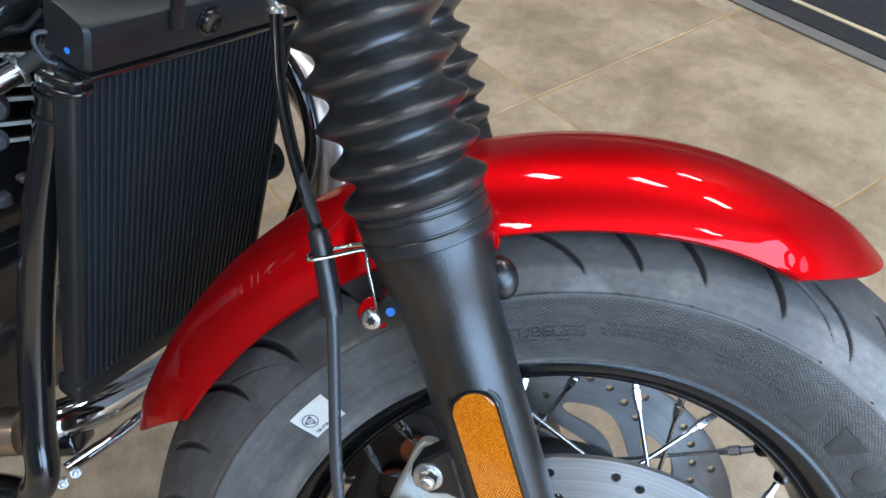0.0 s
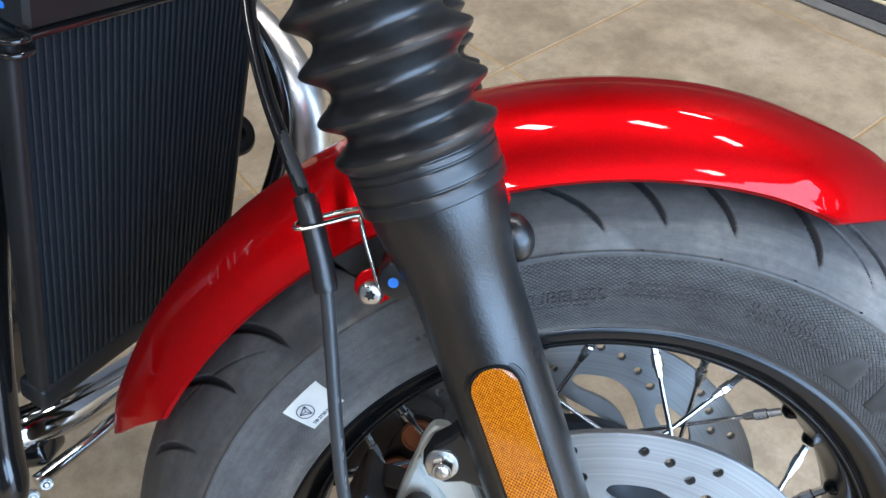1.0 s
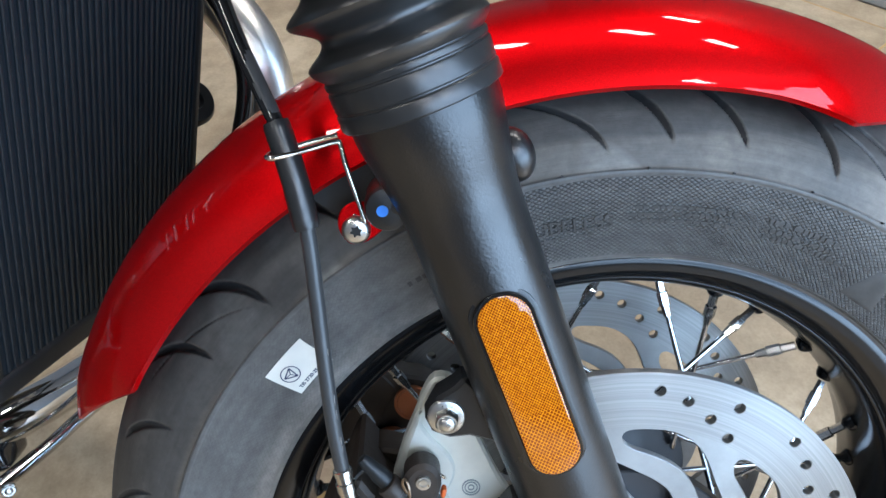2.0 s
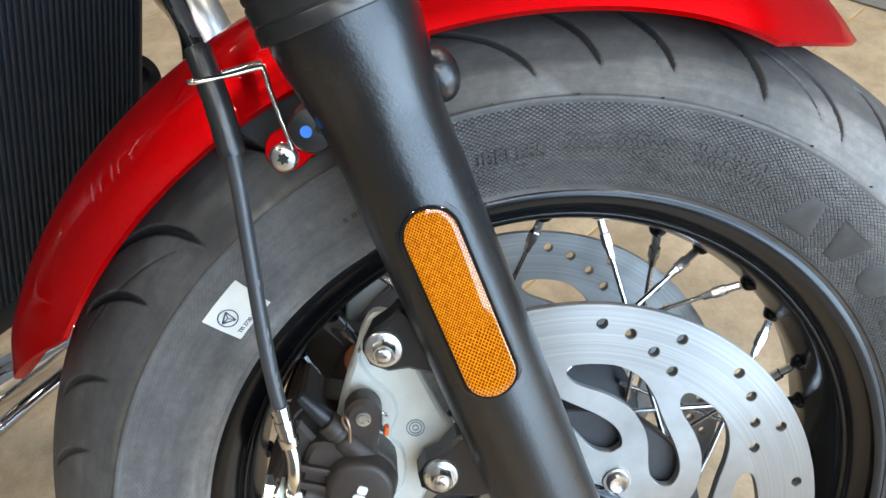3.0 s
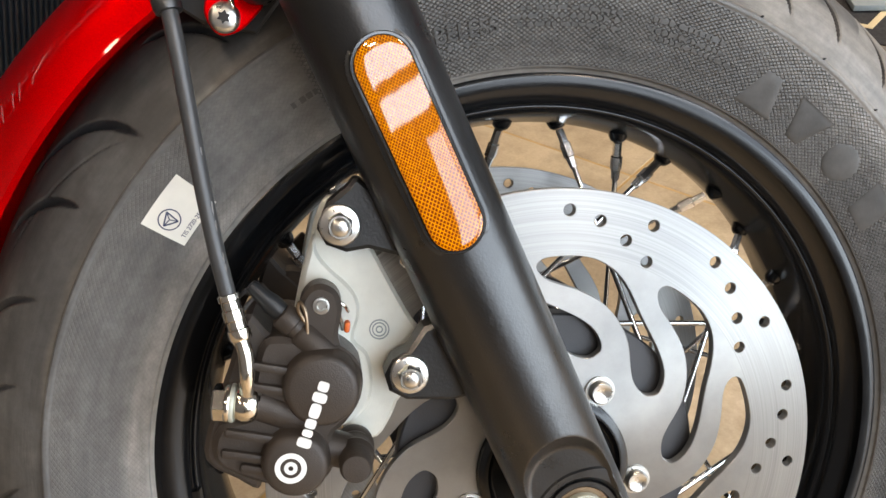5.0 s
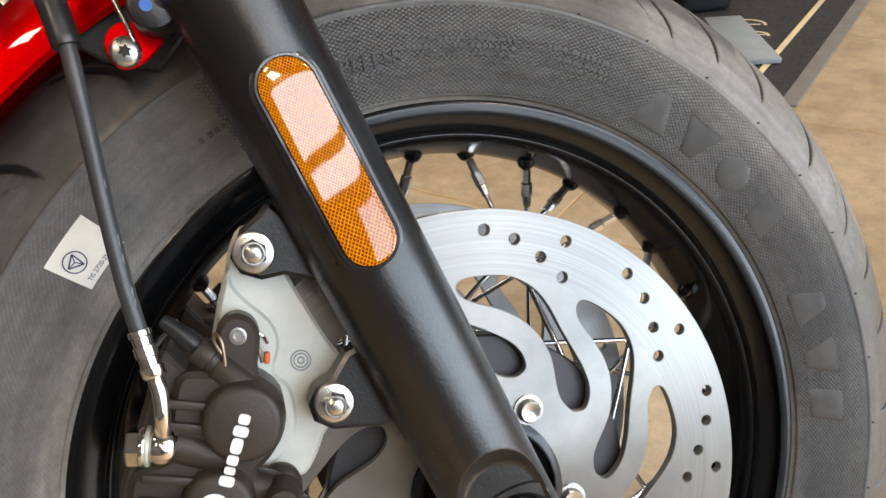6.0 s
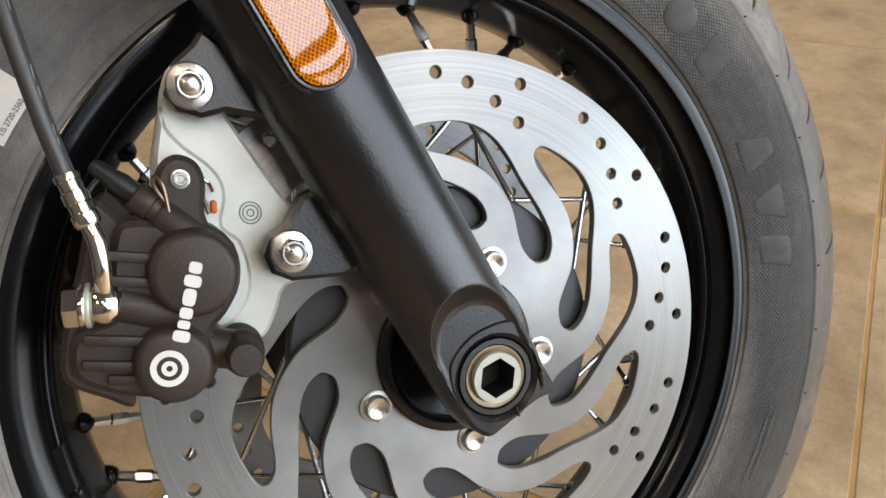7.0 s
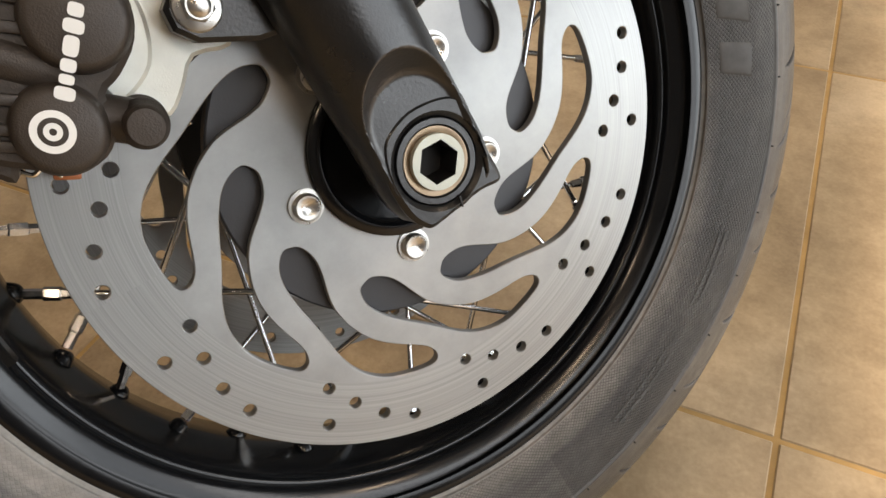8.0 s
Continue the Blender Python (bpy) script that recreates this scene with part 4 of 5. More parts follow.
# lugs and cap nut on the near leg
bm = lathe(bmesh.new(), [(0.0001, 0), (0.0104, 0), (0.0104, 0.021), (0.0094, 0.0237), (0.006, 0.0245), (0.0001, 0.0245)], 40, facing(-0.0630, -0.0800, 0.2830))
lathe(bm, [(0.0001, 0), (0.011, 0), (0.011, 0.030), (0.0001, 0.030)], 32, frame_to((-0.063, -0.093, 0.283), (1, -0.2, 0)))
part("mount_lug", bm, FORK, leg)
part("paint_mark", lathe(bmesh.new(), [(0.0001, 0), (0.0026, 0), (0.0026, 0.0006), (0.0001, 0.0006)], 24, facing(-0.0652, -0.1043, 0.2833)), BLUE, leg, "round blue paint dot", 0)
bm = bmesh.new()
bmesh.ops.create_uvsphere(bm, u_segments=32, v_segments=20, radius=1.0, matrix=Matrix.Translation((-0.0035, -0.0905, 0.2895)) @ pose(0, 0, 0, 0, -6, 0) @ Matrix.Diagonal((0.0098, 0.0100, 0.0128, 1)))
part("cap_nut", bm, FORK, leg)
LUG_U = [(-0.028, 0.145), (-0.0405, 0.151), (-0.0555, 0.1605), (-0.0655, 0.1620), (-0.0730, 0.1680), (-0.0745, 0.1760), (-0.0660, 0.1855), (-0.0560, 0.1890), (-0.0500, 0.1930), (-0.0440, 0.1830), (-0.030, 0.190)]
LUG_L = [(-0.022, 0.118), (-0.0430, 0.1170), (-0.0535, 0.1090), (-0.0620, 0.1075), (-0.0682, 0.1015), (-0.0685, 0.0935), (-0.0620, 0.0865), (-0.0410, 0.0785), (-0.018, 0.076)]
for lug in (LUG_U, LUG_L):
    part("caliper_lug", plate(bmesh.new(), [[(x, 1.037 * z - 0.0097) for x, z in lug]], -0.0985, -0.0825, 0.0020), FORK, leg, "", 30)

# ---- front brake caliper ----
CAL = [(-0.084, 0.125), (-0.077, 0.112), (-0.082, 0.097), (-0.093, 0.088), (-0.101, 0.084), (-0.104, 0.072), (-0.112, 0.065), (-0.124, 0.0645), (-0.134, 0.071), (-0.146, 0.080), (-0.155, 0.093),
       (-0.147, 0.107), (-0.131, 0.107), (-0.128, 0.116), (-0.119, 0.132), (-0.111, 0.138), (-0.096, 0.131)]
BRIDGE = [(-0.112, 0.140), (-0.118, 0.150), (-0.134, 0.130), (-0.152, 0.108), (-0.160, 0.092), (-0.150, 0.078), (-0.143, 0.070), (-0.138, 0.077), (-0.130, 0.091), (-0.122, 0.101), (-0.112, 0.114), (-0.104, 0.123)]
EAR = [(-0.0930, 0.1480), (-0.0885, 0.1522), (-0.0840, 0.1535), (-0.0795, 0.1522), (-0.0755, 0.1470), (-0.0760, 0.1390), (-0.0820, 0.1280), (-0.0840, 0.1180), (-0.0985, 0.1230), (-0.0955, 0.1380)]
bm = plate(bmesh.new(), [round_loop([Vector(p) for p in CAL], 3)], -0.1040, -0.0760, 0.0025)
body = part("brake_caliper", bm, CALIPER, bike, "bronze-grey cast two-piston brake caliper", 32)
SETTLE = Matrix.Translation((0, 0.001, -0.0097)) @ Matrix.Diagonal((1, 1, 1.037, 1))
body.matrix_basis = SETTLE
for nm, outline, y0, y1, ch in (("bridge", BRIDGE, -0.0990, -0.0330, 0.0022), ("pin_ear", EAR, -0.1030, -0.0880, 0.0022), ("inner_half", [(x * 1.0, z) for x, z in CAL], -0.0560, -0.0340, 0.002)):
    part(nm, plate(bmesh.new(), [round_loop([Vector(p) for p in outline], 3)], y0, y1, ch), CALIPER, body, "", 32)
for x, z, r, y0 in ((-0.0965, 0.1095, 0.0168, -0.1125), (-0.1200, 0.0805, 0.0148, -0.1130)):
    bm = lathe(bmesh.new(), [(r + 0.0022, -0.100), (r + 0.0012, -0.1050), (r + 0.0002, y0 + 0.0028), (r - 0.0010, y0 + 0.0008), (r - 0.0030, y0), (0.0001, y0)], 64, Matrix.Translation((x, 0, z)) @ AXLE)
    part("piston_boss", bm, CALIPER, body, "", 50)
# cooling ribs on the outer flank
for k, (x, z, ln) in enumerate(((-0.1345, 0.0985, 0.024), (-0.1405, 0.0905, 0.022), (-0.1360, 0.0815, 0.020), (-0.1215, 0.1180, 0.022), (-0.1170, 0.1265, 0.020))):
    part("rib", block(bmesh.new(), ln, 0.0035, 0.0042, Matrix.Translation((x, -0.1052, z)) @ pose(0, 0, 0, 0, 30, 0), 0.0012, 2), CALIPER, body)
# slider boot
bm = lathe(bmesh.new(), [(0.0095, 0), (0.0100, 0.004), (0.0088, 0.006), (0.0098, 0.009), (0.0086, 0.012), (0.0094, 0.015), (0.0078, 0.018), (0.0076, 0.0265), (0.0064, 0.0285), (0.0001, 0.0288)], 40, facing(-0.0945, -0.0850, 0.0697))
part("slider_boot", bm, CALIPER, body, "round rubber slider boot")
bm = tube(bmesh.new(), [(-0.108, -0.096, 0.079), (-0.095, -0.096, 0.070)], 0.0085, 20, 2, False)
part("slider_arm", bm, CALIPER, body)
# bleed screw
bd = Vector((-0.0125, 0, 0.0240)).normalized()
bm = lathe(bmesh.new(), [(0.0076, -0.010), (0.0074, 0.012), (0.0062, 0.0135), (0.0056, 0.0140), (0.0056, 0.0165), (0.0064, 0.0172), (0.0064, 0.0235), (0.0056, 0.0245), (0.0001, 0.0250)], 32, frame_to((-0.0915, -0.0990, 0.1240), bd))
part("bleed_cap", bm, CALIPER, body, "rubber bleed screw cap")
tip = Vector((-0.0925, -0.0975, 0.1262)) + bd * 0.032
bm = lathe(bmesh.new(), [(0.0001, -0.012), (0.0046, -0.012), (0.0048, -0.004), (0.0040, 0.0), (0.0034, 0.006), (0.0026, 0.0085), (0.0001, 0.009)], 24, frame_to(tip, bd))
part("dust_cap", bm, BLACK_PLASTIC, body, "black rubber dust cap")
part("cap_tether", tube(bmesh.new(), [tip + Vector((0, 0, 0.002)), tip + Vector((-0.006, -0.001, 0.001)), tip + Vector((-0.014, -0.003, -0.004))], 0.0010, 8, 5), BLACK_PLASTIC, body)
part("wire_loop", tube(bmesh.new(), [(-0.0945, -0.1050, 0.1330), (-0.0915, -0.1060, 0.1440), (-0.0925, -0.1040, 0.1490), (-0.0945, -0.1030, 0.1450), (-0.0925, -0.1010, 0.1340), (-0.0890, -0.1005, 0.1270)], 0.0008, 8, 6), BRONZE, body)
# pad pin, hose boss, seal
part("pad_pin", socket_bolt(bmesh.new(), facing(-0.0842, -0.1030, 0.1440), 0.0029, 0.0018, 0.0014), STEEL, body)
part("hose_boss", tube(bmesh.new(), [(-0.108, -0.0985, 0.0935), (-0.1275, -0.0990, 0.1105)], 0.0082, 32, 2, False), CALIPER, body)
part("seal", block(bmesh.new(), 0.0028, 0.005, 0.0055, Matrix.Translation((-0.0772, -0.0920, 0.1280)) @ pose(0, 0, 0, 0, 25, 0), 0.0012), ORANGE, body, "orange piston seal")
part("pad_spring", tube(bmesh.new(), [(-0.0745, -0.090, 0.134), (-0.0748, -0.094, 0.138), (-0.0770, -0.094, 0.1405), (-0.0785, -0.091, 0.136), (-0.0800, -0.088, 0.126)], 0.0009, 8, 5), NICKEL, body)
part("pad_clip", tube(bmesh.new(), [(-0.150, -0.083, 0.079), (-0.143, -0.086, 0.074), (-0.138, -0.088, 0.069), (-0.133, -0.087, 0.070), (-0.130, -0.084, 0.064)], 0.0010, 8, 5), NICKEL, body)
part("pad_edge", block(bmesh.new(), 0.010, 0.006, 0.0030, Matrix.Translation((-0.1290, -0.0745, 0.0622)) @ pose(0, 0, 0, 0, 25, 0), 0.001), TERRACOTTA, body, "terracotta brake pad edge")


# maker's mark as plain white shapes: a ring and a row of rounded bars
def ring_mark(bm, x, z, y, r0, r1, h=0.0005):
    return lathe(bm, [(r0, 0), (r1, 0), (r1, h), (r0, h)], 40, facing(x, y, z), True)


bm = ring_mark(bmesh.new(), -0.1219, 0.0811, -0.1129, 0.0048, 0.0072)
ring_mark(bm, -0.1219, 0.0811, -0.1129, 0.0012, 0.0030)
part("white_mark", bm, WHITE, body, "plain white painted ring")
along = Vector((0.0204, 0, 0.0256)).normalized()
pos = 0.0
for k, (ln, tall) in enumerate(((0.0045, 0.0066), (0.0033, 0.0048), (0.0043, 0.0050), (0.0068, 0.0050), (0.0046, 0.0066), (0.0045, 0.0050))):
    c = Vector((-0.1135, -0.1129, 0.0885)) + along * (pos + ln / 2)
    pos += ln + 0.0008
    m = Matrix.Translation(c) @ pose(0, 0, 0, 0, -51.4, 0)
    oval = [Vector((ln / 2 * math.copysign(abs(math.cos(t)) ** 0.55, math.cos(t)), tall / 2 * math.copysign(abs(math.sin(t)) ** 0.55, math.sin(t)))) for t in [2 * math.pi * q / 20 for q in range(20)]]
    part("white_bar", plate(bmesh.new(), [oval], -0.0004, 0.0004), WHITE, body, "plain white painted bar", 0).matrix_basis = m

# silver bracket that carries the caliper
BRK = [(-0.080, 0.170), (-0.075, 0.178), (-0.066, 0.186), (-0.056, 0.180), (-0.0540, 0.158), (-0.048, 0.122), (-0.044, 0.108), (-0.043, 0.092), (-0.049, 0.0800), (-0.064, 0.0820), (-0.073, 0.0735), (-0.083, 0.0660),
       (-0.092, 0.0700), (-0.100, 0.082), (-0.106, 0.100), (-0.106, 0.126), (-0.0925, 0.152)]
carrier = part("caliper_bracket", plate(bmesh.new(), [round_loop([Vector(p) for p in BRK], 3)], -0.0810, -0.0715, 0.0016), BRACKET, bike, "satin silver cast caliper bracket", 32)
carrier.matrix_basis = SETTLE
RIB = [(-0.0765, 0.1735), (-0.0790, 0.1645), (-0.0762, 0.1549), (-0.0710, 0.1454), (-0.0685, 0.1363), (-0.0707, 0.1280), (-0.0770, 0.1185), (-0.0730, 0.1095), (-0.0748, 0.0968), (-0.0806, 0.0856), (-0.0904, 0.0796), (-0.0963, 0.0786)]
STEP = RIB + [(-0.100, 0.082), (-0.104, 0.100), (-0.104, 0.126), (-0.0915, 0.1515), (-0.082, 0.166)]
part("raised_step", plate(bmesh.new(), [round_loop([Vector(p) for p in STEP], 3)], -0.0842, -0.0805, 0.0016), BRACKET, carrier, "", 32)
bm = ring_mark(bmesh.new(), -0.0637, 0.1181, -0.0811, 0.0044, 0.0050, 0.0004)
ring_mark(bm, -0.0637, 0.1181, -0.0811, 0.0030, 0.0036, 0.0004)
ring_mark(bm, -0.0637, 0.1181, -0.0811, 0.0012, 0.0018, 0.0004)
part("cast_mark", bm, GREYPLATE, carrier, "dark ring mark on the casting")
for x, z, spin in ((-0.0641, 0.1746, 10), (-0.0567, 0.0982, 25)):
    part("bracket_bolt", hex_bolt(bmesh.new(), facing(x, -0.0985, z, spin), 0.0054, 0.0078, 0.0094, 0.0018), STEEL, carrier, "bright flanged hexagon bolt", 30)

# the same brake on the far disc, seen through the spokes
FLIP = Matrix.Diagonal((1, -1, 1, 1))
far_body = twin(body, bike, FLIP @ SETTLE)
far_carrier = twin(carrier, bike, FLIP @ SETTLE)
for own, far in ((body, far_body), (carrier, far_carrier)):
    for ob in list(own.children):
        if ob.name.split(".")[0] in ("bridge", "pin_ear", "inner_half", "piston_boss", "slider_boot", "bleed_cap", "raised_step", "bracket_bolt"):
            twin(ob, far, ob.matrix_basis)
for x, z in ((-0.0965, 0.1125), (-0.1190, 0.0860)):
    bm = lathe(bmesh.new(), [(0.0001, 0.0), (0.0118, 0.0), (0.0126, 0.0010), (0.0126, 0.0040), (0.0110, 0.0046), (0.0100, 0.0036), (0.0001, 0.0034)], 40, Matrix.Translation((x, -0.0325, z)) @ AXLE)
    part("inner_piston", bm, TERRACOTTA, far_body, "terracotta-coloured piston seen from the wheel side")

# ---- brake hose ----
LINE = [(-0.1210, -0.1014, 0.1590), (-0.1186, -0.0998, 0.1804), (-0.1140, -0.0970, 0.2100), (-0.1072, -0.0930, 0.2480), (-0.1018, -0.0905, 0.2799), (-0.1010, -0.0862, 0.3030), (-0.1022, -0.0802, 0.3285),
        (-0.1108, -0.0640, 0.3710), (-0.1131, -0.0530, 0.4054), (-0.1106, -0.0440, 0.4360), (-0.1061, -0.0370, 0.4660), (-0.101, -0.031, 0.500)]
hose = part("brake_hose", tube(bmesh.new(), LINE, 0.0037, 20, 10), HOSE, bike, "black rubber brake hose")
part("upper_run", tube(bmesh.new(), LINE[6:], 0.00385, 20, 10), BLACK_TUBE, hose, "glossy black upper run of the hose")
part("collar", lathe(bmesh.new(), [(0.0050, -0.002), (0.0056, -0.001), (0.0056, 0.0012), (0.0050, 0.002), (0.0060, 0.004), (0.0062, 0.030), (0.0050, 0.032)], 24, frame_to((-0.1088, -0.0405, 0.4478), Vector(LINE[10]) - Vector(LINE[9]))), STEEL, hose, "plated collar on the hose")
part("sleeve", tube(bmesh.new(), LINE[4:7], lambda t: 0.0062 if 0.02 < t < 0.98 else 0.0057, 24, 12), GAITER, hose, "thicker rubber sleeve on the hose")
bm = lathe(bmesh.new(), [(0.0046, 0), (0.0052, 0.001), (0.0052, 0.005), (0.0044, 0.0055), (0.0044, 0.009), (0.0050, 0.0095), (0.0050, 0.014), (0.0043, 0.0145), (0.0043, 0.018), (0.0049, 0.0185), (0.0049, 0.021), (0.0040, 0.0215)], 28,
           frame_to((-0.1222, -0.1045, 0.1375), Vector((0.0012, 0.0030, 0.021))))
part("ferrule", bm, NICKEL, hose, "crimped nickel-plated ferrule")
bm = tube(bmesh.new(), [(-0.1222, -0.1043, 0.1395), (-0.1228, -0.1062, 0.1305), (-0.1258, -0.1068, 0.1205), (-0.1300, -0.1030, 0.1105)], 0.0035, 20, 8)
part("pipe_end", bm, NICKEL, hose)
bm = bmesh.new()
bx = Vector((-0.0135, 0.0008, 0.0060)).normalized()
eye_m = frame_to((-0.1290, -0.1000, 0.1055), bx)
lathe(bm, [(0.0001, -0.003), (0.0062, -0.003), (0.0080, -0.0015), (0.0092, 0.0015), (0.0094, 0.0040), (0.0086, 0.0070), (0.0070, 0.0088), (0.0001, 0.0088)], 36, eye_m)
part("banjo_eye", bm, NICKEL, hose, "round nickel-plated banjo eye")
part("seal_washer", lathe(bmesh.new(), [(0.0001, 0.0082), (0.0088, 0.0082), (0.0091, 0.0088), (0.0091, 0.0096), (0.0088, 0.0102), (0.0001, 0.0102)], 36, eye_m), CREAM, hose)
bm = bmesh.new()
lathe(bm, [(0.0001, 0.0100), (0.0094, 0.0100), (0.0097, 0.0106), (0.0097, 0.0118), (0.0088, 0.0126), (0.0001, 0.0128)], 36, eye_m)
lathe(bm, [(0.0001, 0.0122), (0.0086, 0.0122), (0.0086, 0.0172), (0.0078, 0.0182), (0.0001, 0.0184)], 6, eye_m)
part("banjo_bolt", bm, NICKEL, hose, "", 25)
# faint printing along the hose as plain dashes
for k in (3, 4, 7, 8, 12):
    q = smooth_path(LINE[:4], 16)[int(k / 15 * 47)]
    part("print_dash", block(bmesh.new(), 0.0005, 0.0005, 0.0035 + 0.0020 * (k % 3), Matrix.Translation(q + Vector((0.0027, -0.0025, 0))) @ pose(0, 0, 0, 0, 14, 0)), FAINT, hose, "", 0)
# wire guide from the tab to the hose
bm = tube(bmesh.new(), [(-0.0790, -0.0800, 0.2790), (-0.0770, -0.0822, 0.2768), (-0.0748, -0.0836, 0.2742), (-0.0738, -0.0840, 0.2772), (-0.0752, -0.0805, 0.3000), (-0.0752, -0.0780, 0.3100), (-0.0768, -0.0778, 0.3122),
                        (-0.0880, -0.0820, 0.3128), (-0.1010, -0.0890, 0.3140), (-0.1062, -0.0880, 0.3146), (-0.1066, -0.0800, 0.3146), (-0.1010, -0.0760, 0.3142), (-0.0860, -0.0725, 0.3140), (-0.0760, -0.0720, 0.3138)], 0.0013, 12, 6)
part("hose_guide", bm, NICKEL, bike, "bent bright wire guide holding the brake hose").matrix_basis = Matrix.Translation((-0.0024, -0.0020, 0.0008))

# ---- tyre markings ----


def word(text, size, s0, u0, r0, a0, lift, mat, parent, label, flip=False):
    """Raised lettering laid along the side wall."""
    cu = bpy.data.curves.new("lettering", "FONT")
    cu.body, cu.size, cu.extrude = text, size, 0.0
    tmp = new("lettering", cu)
    bpy.context.view_layer.update()
    me = bpy.data.meshes.new_from_object(tmp.evaluated_get(bpy.context.evaluated_depsgraph_get()))
    bpy.data.objects.remove(tmp)
    bm = bmesh.new()
    bm.from_mesh(me)
    ext = bmesh.ops.extrude_face_region(bm, geom=list(bm.faces), use_keep_orig=True)
    top = {v for v in ext["geom"] if isinstance(v, bmesh.types.BMVert)}
    for v in bm.verts:
        x, y = v.co.x, v.co.y
        v.co = on_wall(s0 + x, u0 + y, r0, a0, lift if v in top else -0.0006)
    return part("lettering", bm, mat, parent, label, 0)


word("TUBELESS", 0.0112, 0.0, 0.0, 0.2345, 91.5, 0.0008, PLAIN_RUBBER, tyre, "raised rubber lettering")
rnd = random.Random(4)
for a0, arc, rows in ((92.0, 0.040, ((0.2305, 0.0020),)), (78.4, 0.058, ((0.2440, 0.0026), (0.2400, 0.0026), (0.2362, 0.0026))), (61.8, 0.050, ((0.2440, 0.0036), (0.2392, 0.0026), (0.2355, 0.0026))), (321.0, 0.055, ((0.2440, 0.003), (0.240, 0.0022))),
                      (300.0, 0.060, ((0.2445, 0.003), (0.2400, 0.0022))), (108.0, 0.030, ((0.2360, 0.004),))):
    for r0, tall in rows:
        s = rnd.uniform(0, 0.006)
        while s < arc:
            ln = rnd.choice((0.0022, 0.0030, 0.0048))
            part("raised_bar", wall_patch(bmesh.new(), s, s + ln, 0, tall * 0.72, r0, a0, 0.0004, 1, 0.0, 1), PLAIN_RUBBER, tyre, "", 0)
            s += ln + rnd.choice((0.0009, 0.0009, 0.0026))
# large raised maker's blocks, plain shapes: middle in degrees, foot width, top width, lean; an oval where the top is 0
for a_mid, foot, head, lean in ((42.5, 0.027, 0.010, 0.0), (34.8, 0.010, 0.027, 0.0), (27.0, 0.024, 0.0, 0.0), (18.6, 0.020, 0.020, 0.004), (2.2, 0.027, 0.010, 0.0), (-6.5, 0.010, 0.027, 0.0), (-14.2, 0.021, 0.021, -0.005)):
    bm = bmesh.new()
    rings = []
    for f, lift in ((1.0, -0.0006), (0.93, 0.0000), (0.78, 0.00035), (0.45, 0.0004)):
        if head:
            side_a = [(-foot / 2 + (foot - head) / 2 * j / 6 - lean * (j / 6 - 0.5), 0.022 * j / 6 - 0.011) for j in range(7)]
            side_b = [(head / 2 + (foot - head) / 2 * j / 6 + lean * (j / 6 - 0.5), 0.011 - 0.022 * j / 6) for j in range(7)]
        else:
            side_a = [(-foot / 2 * math.cos(math.pi * (j / 6 - 0.5)), 0.011 * math.sin(math.pi * (j / 6 - 0.5))) for j in range(7)]
            side_b = [(foot / 2 * math.cos(math.pi * (j / 6 - 0.5)) + 0.0002, -0.011 * math.sin(math.pi * (j / 6 - 0.5))) for j in range(7)]
        rings.append([bm.verts.new(on_wall(p[0] * f, p[1] * f, 0.2345, a_mid, lift)) for p in side_a + side_b])
    for a, b in zip(rings, rings[1:]):
        for k in range(14):
            bm.faces.new((a[k], a[(k + 1) % 14], b[(k + 1) % 14], b[k]))
    for k in range(6):
        bm.faces.new((rings[-1][k], rings[-1][k + 1], rings[-1][12 - k], rings[-1][13 - k]))
    part("raised_block", bm, PLAIN_RUBBER, tyre, "", 30)
# dark vent pips
for k in range(22):
    a = 95 - 9.4 * k
    bm = lathe(bmesh.new(), [(0.0001, 0), (0.0006, 0), (0.0005, 0.0018), (0.0001, 0.0018)], 8, frame_to(on_wall(0, 0, 0.2655, a, 0), (0.2 * math.cos(radians(a)), -1, 0.2 * math.sin(radians(a)))))
    part("rubber_pip", bm, BLACK_PLASTIC, tyre, "", 0)

# paper label on the side wall
bm = wall_patch(bmesh.new(), 0, 0.0272, -0.0002, 0.0222, 0.2288, 128.2, 0.0004, 8)
label = part("paper_label", bm, LABEL, tyre, "white paper label with a round mark", 20)
bm = bmesh.new()
N = 36
ring_in = [bm.verts.new(on_wall(0.0080 + 0.0047 * math.cos(2 * math.pi * k / N), 0.0122 + 0.0047 * math.sin(2 * math.pi * k / N), 0.2288, 128.2, 0.0007)) for k in range(N)]
ring_out = [bm.verts.new(on_wall(0.0080 + 0.0053 * math.cos(2 * math.pi * k / N), 0.0122 + 0.0053 * math.sin(2 * math.pi * k / N), 0.2288, 128.2, 0.0007)) for k in range(N)]
for k in range(N):
    bm.faces.new((ring_in[k], ring_in[(k + 1) % N], ring_out[(k + 1) % N], ring_out[k]))


def stroke(bm, a, b, w):
    a, b = Vector(a), Vector(b)
    d = (b - a).normalized()
    o = Vector((-d.y, d.x)) * w / 2
    bm.faces.new([bm.verts.new(on_wall(q.x, q.y, 0.2288, 128.2, 0.0008)) for q in (a - o, b - o, b + o, a + o)])


tri = [(0.0080 + 0.0040 * math.cos(radians(t)), 0.0122 + 0.0040 * math.sin(radians(t))) for t in (50, 170, 290)]
for k in range(3):
    stroke(bm, tri[k], tri[(k + 1) % 3], 0.0007)
    stroke(bm, tri[k], (0.0080, 0.0122), 0.0005)
part("round_mark", bm, INK, label, "", 0)
word("TIS 2720-2560", 0.0030, 0.0035, 0.0016, 0.2288, 128.2, 0.0008, INK, label, "small dark printed number")

